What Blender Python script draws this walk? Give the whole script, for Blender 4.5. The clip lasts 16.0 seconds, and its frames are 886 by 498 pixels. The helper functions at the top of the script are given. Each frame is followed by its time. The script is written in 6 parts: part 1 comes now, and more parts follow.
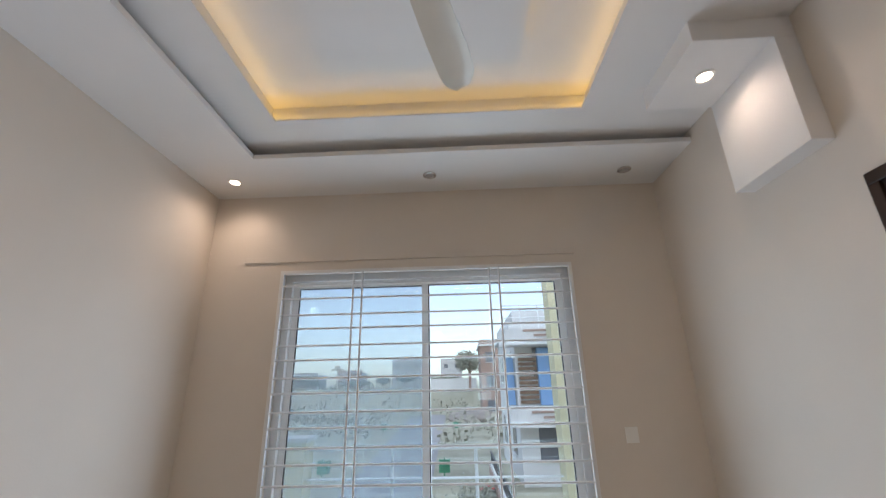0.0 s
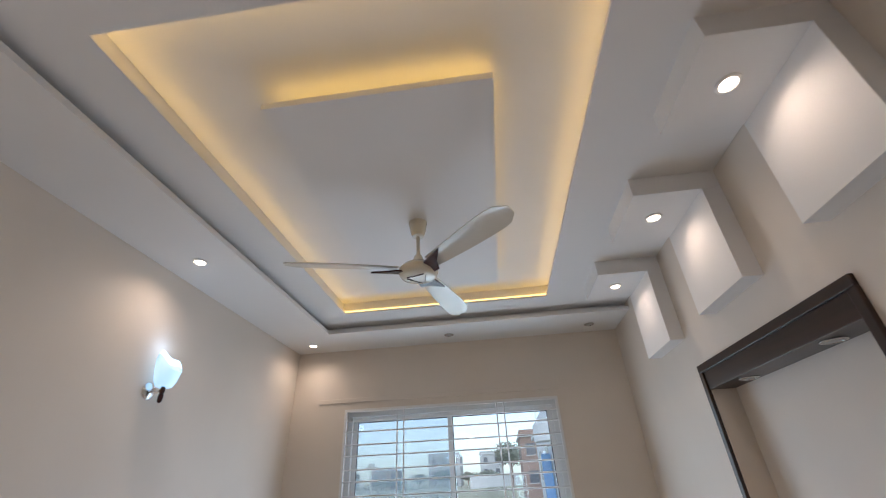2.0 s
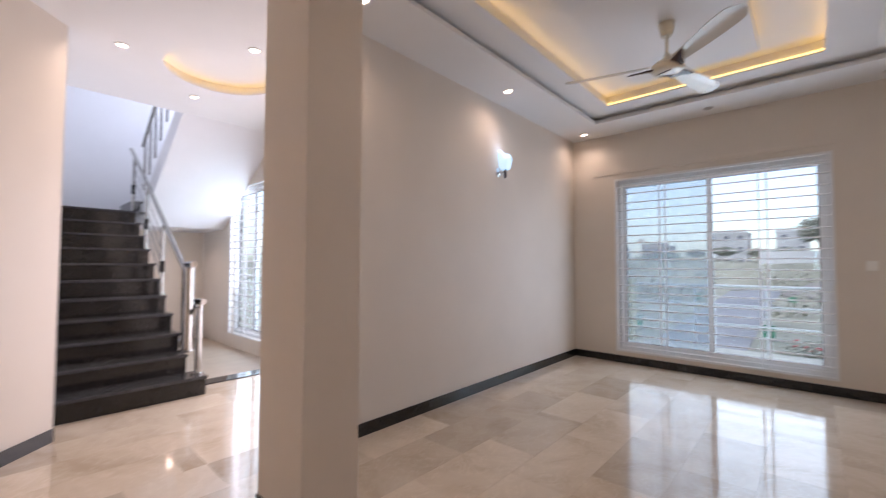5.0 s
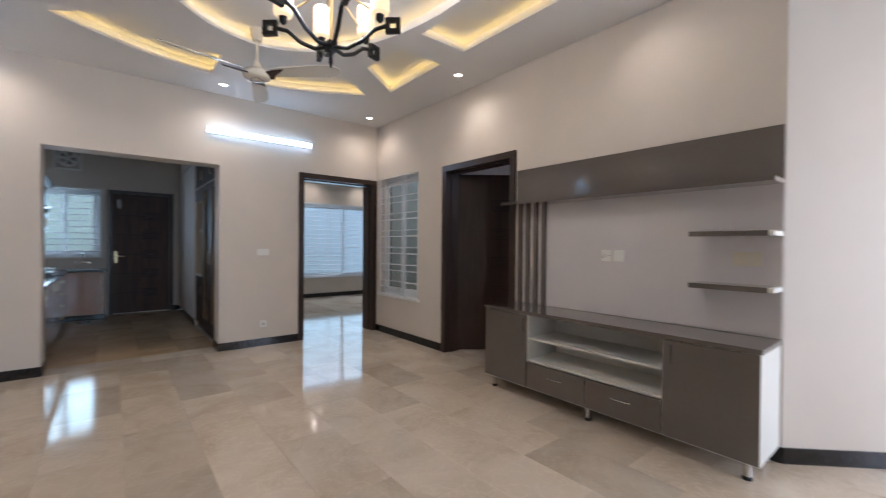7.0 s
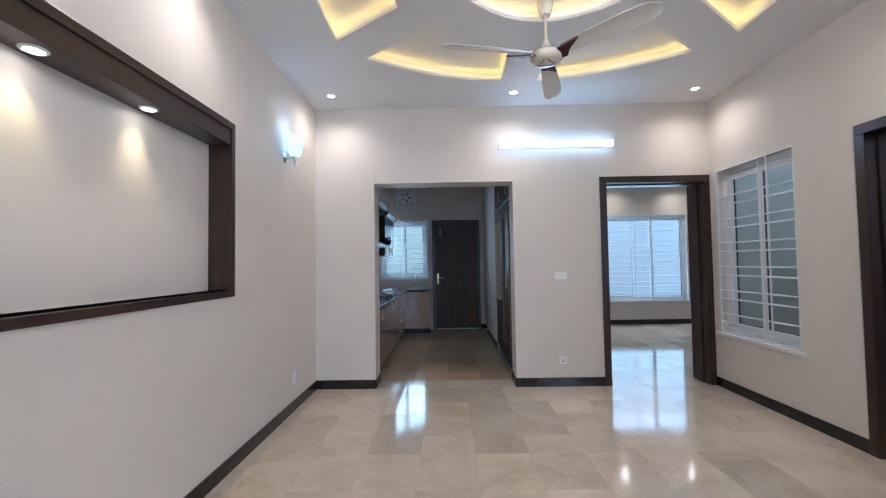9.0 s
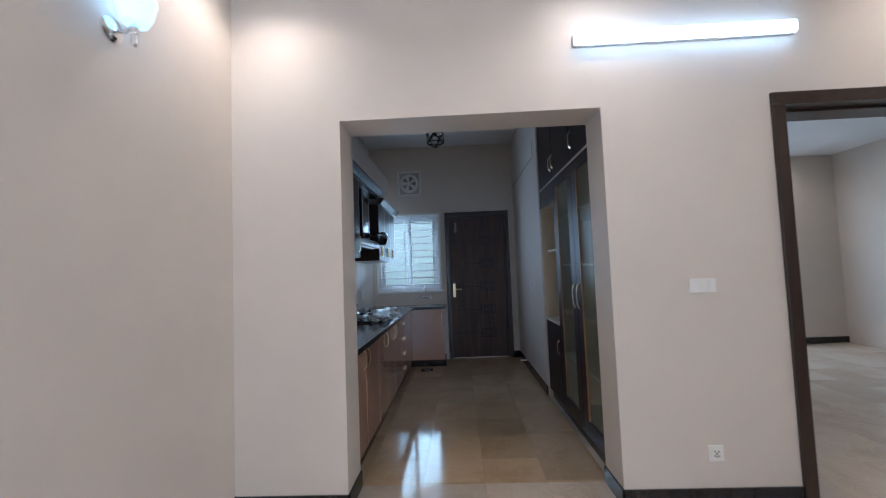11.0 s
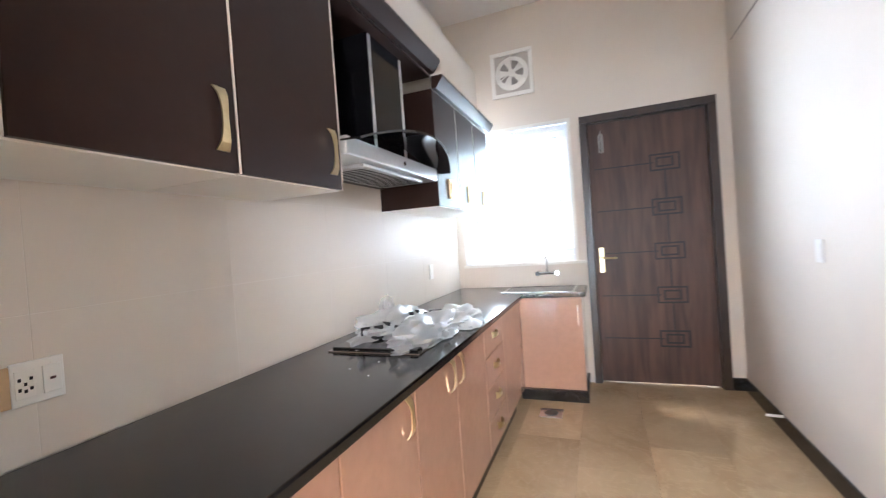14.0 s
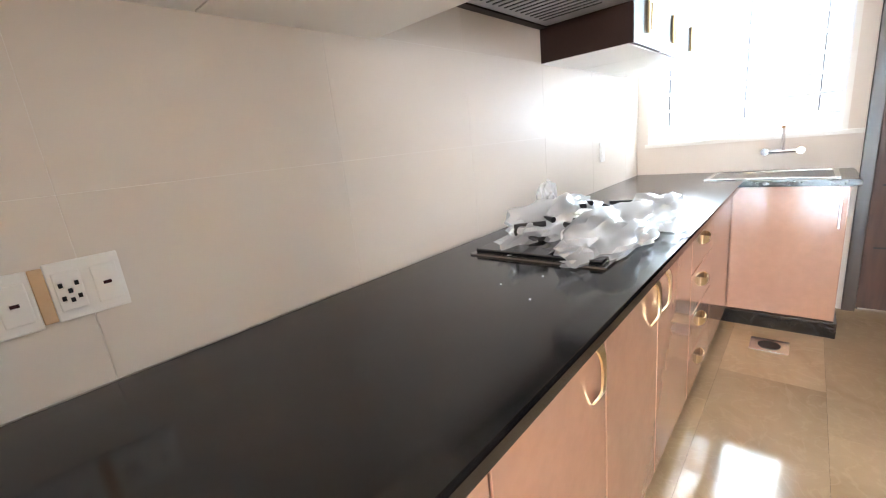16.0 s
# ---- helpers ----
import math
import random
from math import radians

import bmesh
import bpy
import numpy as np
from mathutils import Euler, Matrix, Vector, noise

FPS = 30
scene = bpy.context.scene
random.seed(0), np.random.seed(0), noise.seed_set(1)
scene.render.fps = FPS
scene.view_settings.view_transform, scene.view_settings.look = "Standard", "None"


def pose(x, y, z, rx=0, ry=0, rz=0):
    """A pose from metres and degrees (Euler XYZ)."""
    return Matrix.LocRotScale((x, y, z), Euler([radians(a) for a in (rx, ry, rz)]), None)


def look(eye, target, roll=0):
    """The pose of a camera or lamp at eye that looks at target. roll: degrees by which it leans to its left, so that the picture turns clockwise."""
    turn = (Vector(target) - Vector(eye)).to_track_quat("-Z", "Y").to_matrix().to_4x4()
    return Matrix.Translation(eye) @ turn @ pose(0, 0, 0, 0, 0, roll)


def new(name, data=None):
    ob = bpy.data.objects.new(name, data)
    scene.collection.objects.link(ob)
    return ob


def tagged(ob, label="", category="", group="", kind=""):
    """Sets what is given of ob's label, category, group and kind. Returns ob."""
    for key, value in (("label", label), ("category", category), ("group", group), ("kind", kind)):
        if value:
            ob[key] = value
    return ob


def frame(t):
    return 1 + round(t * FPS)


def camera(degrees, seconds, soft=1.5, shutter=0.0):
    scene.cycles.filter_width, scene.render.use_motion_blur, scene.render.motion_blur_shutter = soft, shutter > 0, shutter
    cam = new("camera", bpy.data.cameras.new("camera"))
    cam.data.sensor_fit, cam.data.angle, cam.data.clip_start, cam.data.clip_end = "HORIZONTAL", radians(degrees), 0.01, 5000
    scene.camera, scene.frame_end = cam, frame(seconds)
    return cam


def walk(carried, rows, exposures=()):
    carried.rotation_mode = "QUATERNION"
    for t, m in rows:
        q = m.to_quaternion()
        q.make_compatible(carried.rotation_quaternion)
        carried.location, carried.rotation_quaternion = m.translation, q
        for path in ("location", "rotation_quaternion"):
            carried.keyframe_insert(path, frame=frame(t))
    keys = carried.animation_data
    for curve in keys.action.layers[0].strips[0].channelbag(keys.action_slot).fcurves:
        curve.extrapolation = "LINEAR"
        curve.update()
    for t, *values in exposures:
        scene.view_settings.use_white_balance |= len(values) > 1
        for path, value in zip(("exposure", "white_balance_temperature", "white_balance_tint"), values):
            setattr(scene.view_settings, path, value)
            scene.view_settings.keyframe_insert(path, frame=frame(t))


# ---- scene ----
cam = camera(94.8, 16.0, soft=1.1, shutter=0.3)
PATH = [
    (0, (0.243, 0.634, 1.674), (0.18, 2.524, 2.327), -1.3),
    (0.5, (0.269, 0.3, 1.751), (0.175, 2.134, 2.544), -1.8),
    (1, (0.341, -0.057, 1.778), (0.219, 1.722, 2.685), -2.1),
    (1.5, (0.444, -0.483, 1.803), (0.291, 1.25, 2.791), -2.6),
    (2, (0.487, -0.85, 1.8), (0.308, 0.864, 2.815), -2.8),
    (2.5, (0.586, -1.218, 1.776), (0.364, 0.498, 2.779), -2.8),
    (3, (0.651, -1.53, 1.763), (0.37, 0.216, 2.696), -2.5),
    (3.2, (0.652, -1.657, 1.742), (0.34, 0.112, 2.623), -2.4),
    (5.3, (0.946, -2.284, 1.343), (-0.659, -1.092, 1.299), -0.5),
    (5.5, (0.927, -2.244, 1.356), (-0.858, -1.343, 1.313), -0.1),
    (6, (0.891, -2.11, 1.405), (-1.107, -2.183, 1.344), 0.6),
    (6.3, (0.918, -2.081, 1.389), (-0.997, -2.656, 1.338), 0.4),
    (6.5, (0.892, -2.065, 1.362), (-0.892, -2.97, 1.327), 0.4),
    (7, (0.746, -2.104, 1.361), (-0.515, -3.656, 1.345), 0.5),
    (7.2, (0.709, -2.117, 1.38), (-0.369, -3.801, 1.373), 0.4),
    (7.5, (0.599, -2.185, 1.39), (-0.129, -4.048, 1.404), 0.6),
    (8, (0.496, -2.389, 1.393), (0.198, -4.367, 1.431), 0.5),
    (8.5, (0.478, -2.723, 1.406), (0.401, -4.721, 1.464), -0.2),
    (9, (0.455, -3.169, 1.413), (0.481, -5.167, 1.485), -0.9),
    (9.5, (0.544, -3.706, 1.39), (0.582, -5.703, 1.475), -1.6),
    (10, (0.593, -4.238, 1.386), (0.644, -6.234, 1.493), -2.0),
    (10.2, (0.602, -4.471, 1.401), (0.673, -6.466, 1.516), -2.0),
    (12.3, (0.547, -6.782, 1.367), (0.624, -8.777, 1.473), -2.5),
    (12.5, (0.524, -6.974, 1.386), (0.631, -8.969, 1.47), -2.6),
    (13, (0.58, -7.448, 1.363), (0.751, -9.44, 1.417), -2.9),
    (13.5, (0.63, -7.818, 1.37), (0.952, -9.791, 1.378), -3.3),
    (14, (0.687, -8.195, 1.343), (1.411, -10.06, 1.313), -4.1),
    (14.5, (0.814, -8.446, 1.335), (1.863, -10.146, 1.251), -5.1),
    (15, (0.928, -8.652, 1.312), (2.216, -10.172, 1.133), -5.0),
    (15.5, (1.045, -8.666, 1.249), (2.374, -10.109, 0.861), -4.6),
    (16, (1.038, -8.668, 1.25), (2.348, -10.1, 0.765), -6.3),
]
EXPOSURES = [(0, 0.05, 6200, 20), (2, 0.08, 5950, 19), (3.2, 0.24, 5850, 19), (5.3, 0.18, 6250, 28), (5.6, 0.14, 6200, 27), (6, 0.12, 5650, 18), (6.5, 0.36, 5400, 15), (7.2, 0.55, 5200, 13), (8.2, 0.78, 4900, 11), (9.2, 0.86, 4850, 11), (10.2, 0.88, 4950, 13), (12.3, 1.1, 5100, 13), (12.5, 1.42, 5150, 13), (13, 2.2, 5550, 17), (13.5, 3.15, 6050, 21), (14, 3.75, 6000, 19), (14.6, 4.05, 5850, 17), (15, 4.15, 5950, 17), (15.5, 4.05, 6100, 18), (16, 4.0, 6200, 18)]
walk(cam, [(t, look(e, g, r)) for t, e, g, r in PATH], EXPOSURES)

# ---- world, sun, large lights ----
from mathutils import geometry

world = bpy.data.worlds.new("world")
scene.world = world
world.use_nodes = True
wn = world.node_tree.nodes
sky = wn.new("ShaderNodeTexSky")
sky.sky_type = "NISHITA"
sky.sun_disc = False
sky.sun_elevation = radians(48)
sky.sun_rotation = radians(200)
sky.air_density = 1.0
sky.dust_density = 1.6
haze = wn.new("ShaderNodeHueSaturation")
haze.inputs["Saturation"].default_value = 0.7
haze.inputs["Value"].default_value = 1.8
world.node_tree.links.new(sky.outputs[0], haze.inputs["Color"])
world.node_tree.links.new(haze.outputs[0], wn["Background"].inputs[0])
wn["Background"].inputs[1].default_value = 0.15

sun_data = bpy.data.lights.new("sun", "SUN")
sun_data.energy = 1.2
sun_data.angle = radians(12)
sun_data.color = (1.0, 0.96, 0.9)
sun = new("sun", sun_data)
sun.matrix_world = look((0, 0, 30), (-18, 9, 0))


def window_light(name, eye, target, sx, sy, watts, colour):
    d = bpy.data.lights.new(name, "AREA")
    d.shape, d.size, d.size_y, d.energy, d.color = "RECTANGLE", sx, sy, watts, colour
    ob = new(name, d)
    ob.matrix_world = look(eye, target)
    return ob


DAY = (0.80, 0.92, 1.0)
window_light("window_light_front", (0, 3.86, 1.37), (0, 0, 1.3), 2.1, 2.3, 50, DAY)
kitchen_sky = window_light("window_light_kitchen", (1.36, -12.5, 1.75), (-0.75, -9.5, 2.75), 1.1, 1.2, 14.5, DAY)
kitchen_sky.data.spread = radians(140)
window_light("window_light_bedroom", (-3.9, -12.5, 1.5), (-3.9, -8, 1.4), 1.9, 1.8, 13, DAY)
window_light("entrance_light", (-3.45, 0.55, 1.2), (-2.6, -3, 1.1), 1.5, 2.2, 46, (1.0, 0.97, 0.93))
window_light("window_light_stair", (-5.7, 0.62, 1.45), (-5.4, -2, 1.4), 1.4, 2.3, 58, DAY)
window_light("window_light_upper_stair", (-6.6, 0.62, 4.6), (-6.6, -2, 4.2), 1.6, 1.6, 40, DAY)
# Fill lamp added at the open shaft top in place of sky light.
window_light("sky_fill_shaft", (-3.25, -7.2, 3.3), (-3.4, -7.2, 0), 0.7, 1.2, 1.5, DAY)


def spot(name, x, y, z, watts, colour=(1.0, 0.79, 0.57), cone=150, tx=None, ty=None, blend=1.0):
    d = bpy.data.lights.new(name, "SPOT")
    d.energy, d.color, d.spot_size, d.spot_blend, d.shadow_soft_size = watts, colour, radians(cone), blend, 0.03
    ob = new(name, d)
    ob.matrix_world = look((x, y, z), (x if tx is None else tx, y + 0.0001 if ty is None else ty, z - 1))
    return ob


# ---- materials ----
def mat(name, colour, rough=0.5, metal=0.0, vary=0.06, scale=6.0, bump=0.0, bscale=60.0, coat=0.0, emit=None, estr=0.0, rand=0.0, spec=0.5):
    m = bpy.data.materials.new(name)
    m.use_nodes = True
    nt = m.node_tree
    b = nt.nodes["Principled BSDF"]
    b.inputs["Roughness"].default_value = rough
    b.inputs["Metallic"].default_value = metal
    b.inputs["Coat Weight"].default_value = coat
    b.inputs["Coat Roughness"].default_value = 0.08
    b.inputs["Specular IOR Level"].default_value = spec
    tc = nt.nodes.new("ShaderNodeTexCoord")
    geo = nt.nodes.new("ShaderNodeNewGeometry")
    c = colour
    if vary > 0:
        n1 = nt.nodes.new("ShaderNodeTexNoise")
        n1.inputs["Scale"].default_value = scale
        n1.inputs["Detail"].default_value = 5
        nt.links.new(geo.outputs["Position"], n1.inputs["Vector"])
        n2 = nt.nodes.new("ShaderNodeTexNoise")
        n2.inputs["Scale"].default_value = scale / 7
        nt.links.new(geo.outputs["Position"], n2.inputs["Vector"])
        mx = nt.nodes.new("ShaderNodeMath")
        mx.operation = "MULTIPLY"
        nt.links.new(n1.outputs[0], mx.inputs[0])
        nt.links.new(n2.outputs[0], mx.inputs[1])
        ramp = nt.nodes.new("ShaderNodeValToRGB")
        ramp.color_ramp.elements[0].position = 0.12
        ramp.color_ramp.elements[1].position = 0.42
        ramp.color_ramp.elements[0].color = (*[v * (1 - vary) for v in c], 1)
        ramp.color_ramp.elements[1].color = (*[min(1, v * (1 + vary)) for v in c], 1)
        nt.links.new(mx.outputs[0], ramp.inputs[0])
        out = ramp.outputs[0]
        if rand > 0:
            oi = nt.nodes.new("ShaderNodeObjectInfo")
            mr = nt.nodes.new("ShaderNodeMapRange")
            mr.inputs[3].default_value, mr.inputs[4].default_value = 1 - rand, 1 + rand
            nt.links.new(oi.outputs["Random"], mr.inputs[0])
            hs = nt.nodes.new("ShaderNodeHueSaturation")
            nt.links.new(mr.outputs[0], hs.inputs["Value"])
            nt.links.new(out, hs.inputs["Color"])
            out = hs.outputs[0]
        nt.links.new(out, b.inputs["Base Color"])
    else:
        b.inputs["Base Color"].default_value = (*c, 1)
    if bump > 0:
        n3 = nt.nodes.new("ShaderNodeTexNoise")
        n3.inputs["Scale"].default_value = bscale
        n3.inputs["Detail"].default_value = 4
        nt.links.new(geo.outputs["Position"], n3.inputs["Vector"])
        bp = nt.nodes.new("ShaderNodeBump")
        bp.inputs["Strength"].default_value = bump
        bp.inputs["Distance"].default_value = 0.01
        nt.links.new(n3.outputs[0], bp.inputs["Height"])
        nt.links.new(bp.outputs[0], b.inputs["Normal"])
    if emit:
        b.inputs["Emission Color"].default_value = (*emit, 1)
        b.inputs["Emission Strength"].default_value = estr
    return m


def wood(name, colour, rough=0.3, coat=0.3, along=(3, 3, 30), dark=0.55):
    m = mat(name, colour, rough, 0, 0, coat=coat)
    nt = m.node_tree
    b = nt.nodes["Principled BSDF"]
    geo = nt.nodes.new("ShaderNodeNewGeometry")
    mp = nt.nodes.new("ShaderNodeMapping")
    mp.inputs["Scale"].default_value = along
    nt.links.new(geo.outputs["Position"], mp.inputs[0])
    n = nt.nodes.new("ShaderNodeTexNoise")
    n.inputs["Scale"].default_value = 1.0
    n.inputs["Detail"].default_value = 8
    n.inputs["Distortion"].default_value = 0.6
    nt.links.new(mp.outputs[0], n.inputs["Vector"])
    ramp = nt.nodes.new("ShaderNodeValToRGB")
    ramp.color_ramp.elements[0].position = 0.3
    ramp.color_ramp.elements[1].position = 0.7
    ramp.color_ramp.elements[0].color = (*[v * dark for v in colour], 1)
    ramp.color_ramp.elements[1].color = (*[v * 1.15 for v in colour], 1)
    nt.links.new(n.outputs[0], ramp.inputs[0])
    nt.links.new(ramp.outputs[0], b.inputs["Base Color"])
    return m


def marble(name, warm=(1.0, 1.0, 1.0)):
    m = mat(name, (0.5, 0.42, 0.33), 0.05, 0, 0, spec=0.6)
    nt = m.node_tree
    b = nt.nodes["Principled BSDF"]
    geo = nt.nodes.new("ShaderNodeNewGeometry")
    oi = nt.nodes.new("ShaderNodeObjectInfo")
    off = nt.nodes.new("ShaderNodeVectorMath")
    off.operation = "MULTIPLY_ADD"
    comb = nt.nodes.new("ShaderNodeCombineXYZ")
    for i in range(3):
        nt.links.new(oi.outputs["Random"], comb.inputs[i])
    off.inputs[1].default_value = (37.0, 53.0, 71.0)
    nt.links.new(comb.outputs[0], off.inputs[0])
    nt.links.new(geo.outputs["Position"], off.inputs[2])
    n1 = nt.nodes.new("ShaderNodeTexNoise")
    n1.inputs["Scale"].default_value = 1.9
    n1.inputs["Detail"].default_value = 9
    n1.inputs["Roughness"].default_value = 0.62
    n1.inputs["Distortion"].default_value = 0.6
    nt.links.new(off.outputs[0], n1.inputs["Vector"])
    ramp = nt.nodes.new("ShaderNodeValToRGB")
    e = ramp.color_ramp.elements
    e[0].position, e[0].color = 0.30, (0.49 * warm[0], 0.40 * warm[1], 0.295 * warm[2], 1)
    e[1].position, e[1].color = 0.72, (0.67 * warm[0], 0.58 * warm[1], 0.465 * warm[2], 1)
    k = e.new(0.5)
    k.color = (0.60 * warm[0], 0.51 * warm[1], 0.40 * warm[2], 1)
    nt.links.new(n1.outputs[0], ramp.inputs[0])
    # thin veins
    n2 = nt.nodes.new("ShaderNodeTexNoise")
    n2.inputs["Scale"].default_value = 5.0
    n2.inputs["Detail"].default_value = 6
    n2.inputs["Distortion"].default_value = 2.0
    nt.links.new(off.outputs[0], n2.inputs["Vector"])
    sub = nt.nodes.new("ShaderNodeMath")
    sub.operation = "SUBTRACT"
    sub.inputs[1].default_value = 0.5
    nt.links.new(n2.outputs[0], sub.inputs[0])
    ab = nt.nodes.new("ShaderNodeMath")
    ab.operation = "ABSOLUTE"
    nt.links.new(sub.outputs[0], ab.inputs[0])
    vr = nt.nodes.new("ShaderNodeMapRange")
    vr.inputs[1].default_value, vr.inputs[2].default_value = 0.0, 0.03
    vr.inputs[3].default_value, vr.inputs[4].default_value = 0.35, 0.0
    nt.links.new(ab.outputs[0], vr.inputs[0])
    mix = nt.nodes.new("ShaderNodeMix")
    mix.data_type = "RGBA"
    nt.links.new(vr.outputs[0], mix.inputs[0])
    nt.links.new(ramp.outputs[0], mix.inputs[6])
    mix.inputs[7].default_value = (0.74 * warm[0], 0.65 * warm[1], 0.54 * warm[2], 1)
    mr = nt.nodes.new("ShaderNodeMapRange")
    mr.inputs[3].default_value, mr.inputs[4].default_value = 0.80, 1.08
    nt.links.new(oi.outputs["Random"], mr.inputs[0])
    hs = nt.nodes.new("ShaderNodeHueSaturation")
    nt.links.new(mr.outputs[0], hs.inputs["Value"])
    nt.links.new(mix.outputs[2], hs.inputs["Color"])
    nt.links.new(hs.outputs[0], b.inputs["Base Color"])
    rr = nt.nodes.new("ShaderNodeMapRange")
    rr.inputs[3].default_value, rr.inputs[4].default_value = 0.04, 0.14
    nt.links.new(n1.outputs[0], rr.inputs[0])
    nt.links.new(rr.outputs[0], b.inputs["Roughness"])
    return m


def glass(name, tint=(0.9, 0.97, 0.96), rough=0.0, mixf=0.88):
    m = bpy.data.materials.new(name)
    m.use_nodes = True
    nt = m.node_tree
    nt.nodes.remove(nt.nodes["Principled BSDF"])
    tr = nt.nodes.new("ShaderNodeBsdfTransparent")
    tr.inputs[0].default_value = (*tint, 1)
    gl = nt.nodes.new("ShaderNodeBsdfGlossy")
    gl.inputs["Roughness"].default_value = rough
    lw = nt.nodes.new("ShaderNodeLayerWeight")
    pw = nt.nodes.new("ShaderNodeMath")
    pw.operation = "POWER"
    pw.inputs[1].default_value = 4.0
    nt.links.new(lw.outputs["Facing"], pw.inputs[0])
    fr = nt.nodes.new("ShaderNodeMath")
    fr.operation = "MULTIPLY_ADD"
    fr.inputs[1].default_value, fr.inputs[2].default_value = 0.7, 0.04
    nt.links.new(pw.outputs[0], fr.inputs[0])
    mx = nt.nodes.new("ShaderNodeMixShader")
    nt.links.new(fr.outputs[0], mx.inputs[0])
    nt.links.new(tr.outputs[0], mx.inputs[1])
    nt.links.new(gl.outputs[0], mx.inputs[2])
    nt.links.new(mx.outputs[0], nt.nodes["Material Output"].inputs[0])
    return m


PAINT = mat("wall_paint", (0.70, 0.635, 0.56), 0.62, 0, 0.03, 2.5, 0.05, 90)
WHITE = mat("ceiling_paint", (0.78, 0.77, 0.755), 0.6, 0, 0.02, 2.5, 0.03, 80)
# Grey-green, darker than the wall paint.
SHAFTM = mat("grey_green_shaft_render", (0.30, 0.355, 0.325), 0.85, 0, 0.12, 3, 0.2, 20)
STAIRWHITE = mat("stair_paint", (0.80, 0.80, 0.81), 0.6, 0, 0.02, 2.5, 0.03, 80)
MARBLE = marble("marble_tile")
TANMARBLE = marble("tan_marble_tile", (0.86, 0.74, 0.56))
GROUT = mat("grout", (0.42, 0.35, 0.27), 0.5, 0, 0.08)
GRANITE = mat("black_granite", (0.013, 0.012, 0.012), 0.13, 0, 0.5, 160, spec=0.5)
# Same black granite made paler: light on the treads is in the colour.
TREADM = mat("lit_tread_granite", (0.040, 0.040, 0.043), 0.24, 0, 0.4, 160)
SKIRT = mat("skirting_granite", (0.016, 0.015, 0.015), 0.16, 0, 0.5, 140)
DARKWOOD = wood("dark_wood", (0.036, 0.018, 0.011), 0.30, 0.06, (20, 20, 2.2))
DARKWOOD_H = wood("dark_wood_horizontal", (0.036, 0.018, 0.011), 0.30, 0.06, (20, 2.2, 20))
DOORWOOD = wood("door_wood", (0.085, 0.044, 0.031), 0.42, 0.0, (22, 22, 2.0), 0.6)
DOORWOOD.node_tree.nodes["Principled BSDF"].inputs["Specular IOR Level"].default_value = 0.3
GROOVE = mat("groove_shadow", (0.012, 0.008, 0.007), 0.6, 0, 0)
TAUPE = mat("taupe_laminate", (0.115, 0.096, 0.08), 0.10, 0, 0.05, 40, coat=0.6)
CREAMPANEL = mat("pale_panel", (0.72, 0.68, 0.67), 0.22, 0, 0.03, 3, coat=0.3)
SHELFWHITE = mat("white_melamine", (0.78, 0.76, 0.70), 0.35, 0, 0.02)
ALU = mat("white_aluminium", (0.74, 0.76, 0.77), 0.35, 0.0, 0.03, 20)
BARS = mat("white_painted_bars", (0.76, 0.77, 0.78), 0.35, 0, 0.02, 20)
DARKSEAL = mat("dark_seal", (0.05, 0.055, 0.06), 0.5, 0, 0)
STEEL = mat("stainless_steel", (0.62, 0.61, 0.60), 0.16, 1.0, 0.04, 30)
RAILSTEEL = mat("polished_rail_steel", (0.40, 0.39, 0.37), 0.12, 1.0, 0.05, 30)
CHROME = mat("chrome", (0.80, 0.80, 0.80), 0.07, 1.0, 0)
GOLD = mat("brushed_gold", (0.66, 0.52, 0.30), 0.28, 1.0, 0.06, 50)
CREAM = mat("cream_enamel", (0.72, 0.67, 0.55), 0.18, 0, 0.02, 20, coat=0.5)
BLADE = mat("fan_blade", (0.70, 0.67, 0.60), 0.16, 0, 0.02, 20, coat=0.5)
MAROON = mat("dark_maroon", (0.045, 0.014, 0.014), 0.25, 0, 0)
BLACK = mat("black_metal", (0.010, 0.010, 0.011), 0.35, 0.3, 0)
BLACKGLASS = mat("black_glass", (0.006, 0.006, 0.007), 0.04, 0, 0, spec=0.8)
PLASTIC = mat("white_plastic", (0.84, 0.83, 0.79), 0.3, 0, 0.02)
IVORY = mat("ivory_plate", (0.70, 0.63, 0.50), 0.3, 0, 0.02)
ESPRESSO = mat("espresso_laminate", (0.024, 0.012, 0.009), 0.40, 0, 0.08, 60, spec=0.22)
ROSEWOOD = mat("rose_brown_laminate", (0.44, 0.26, 0.185), 0.14, 0, 0.06, 25, coat=0.5)
EDGE = mat("pale_edge_banding", (0.62, 0.56, 0.50), 0.3, 0, 0)
CABIN = mat("cabinet_interior", (0.66, 0.58, 0.45), 0.4, 0, 0.02)
TILE = mat("splash_tile", (0.70, 0.64, 0.565), 0.45, 0, 0.025, 2, spec=0.2)
TILEGROUT = mat("splash_grout", (0.80, 0.76, 0.70), 0.6, 0, 0.05)
PINE = mat("raw_pine_edge", (0.42, 0.23, 0.11), 0.5, 0, 0.1, 40)
GLASS = glass("window_glass")
SHADEGLASS = mat("opal_glass_warm", (0.50, 0.42, 0.30), 0.3, 0, 0, emit=(1.0, 0.68, 0.33), estr=0.75)
OPAL = mat("opal_glass_cool", (0.85, 0.88, 0.9), 0.25, 0, 0, emit=(0.40, 0.74, 1.0), estr=0.85)
TUBE = mat("tube_lamp", (0.9, 0.9, 0.9), 0.3, 0, 0, emit=(0.66, 0.86, 1.0), estr=5.0)
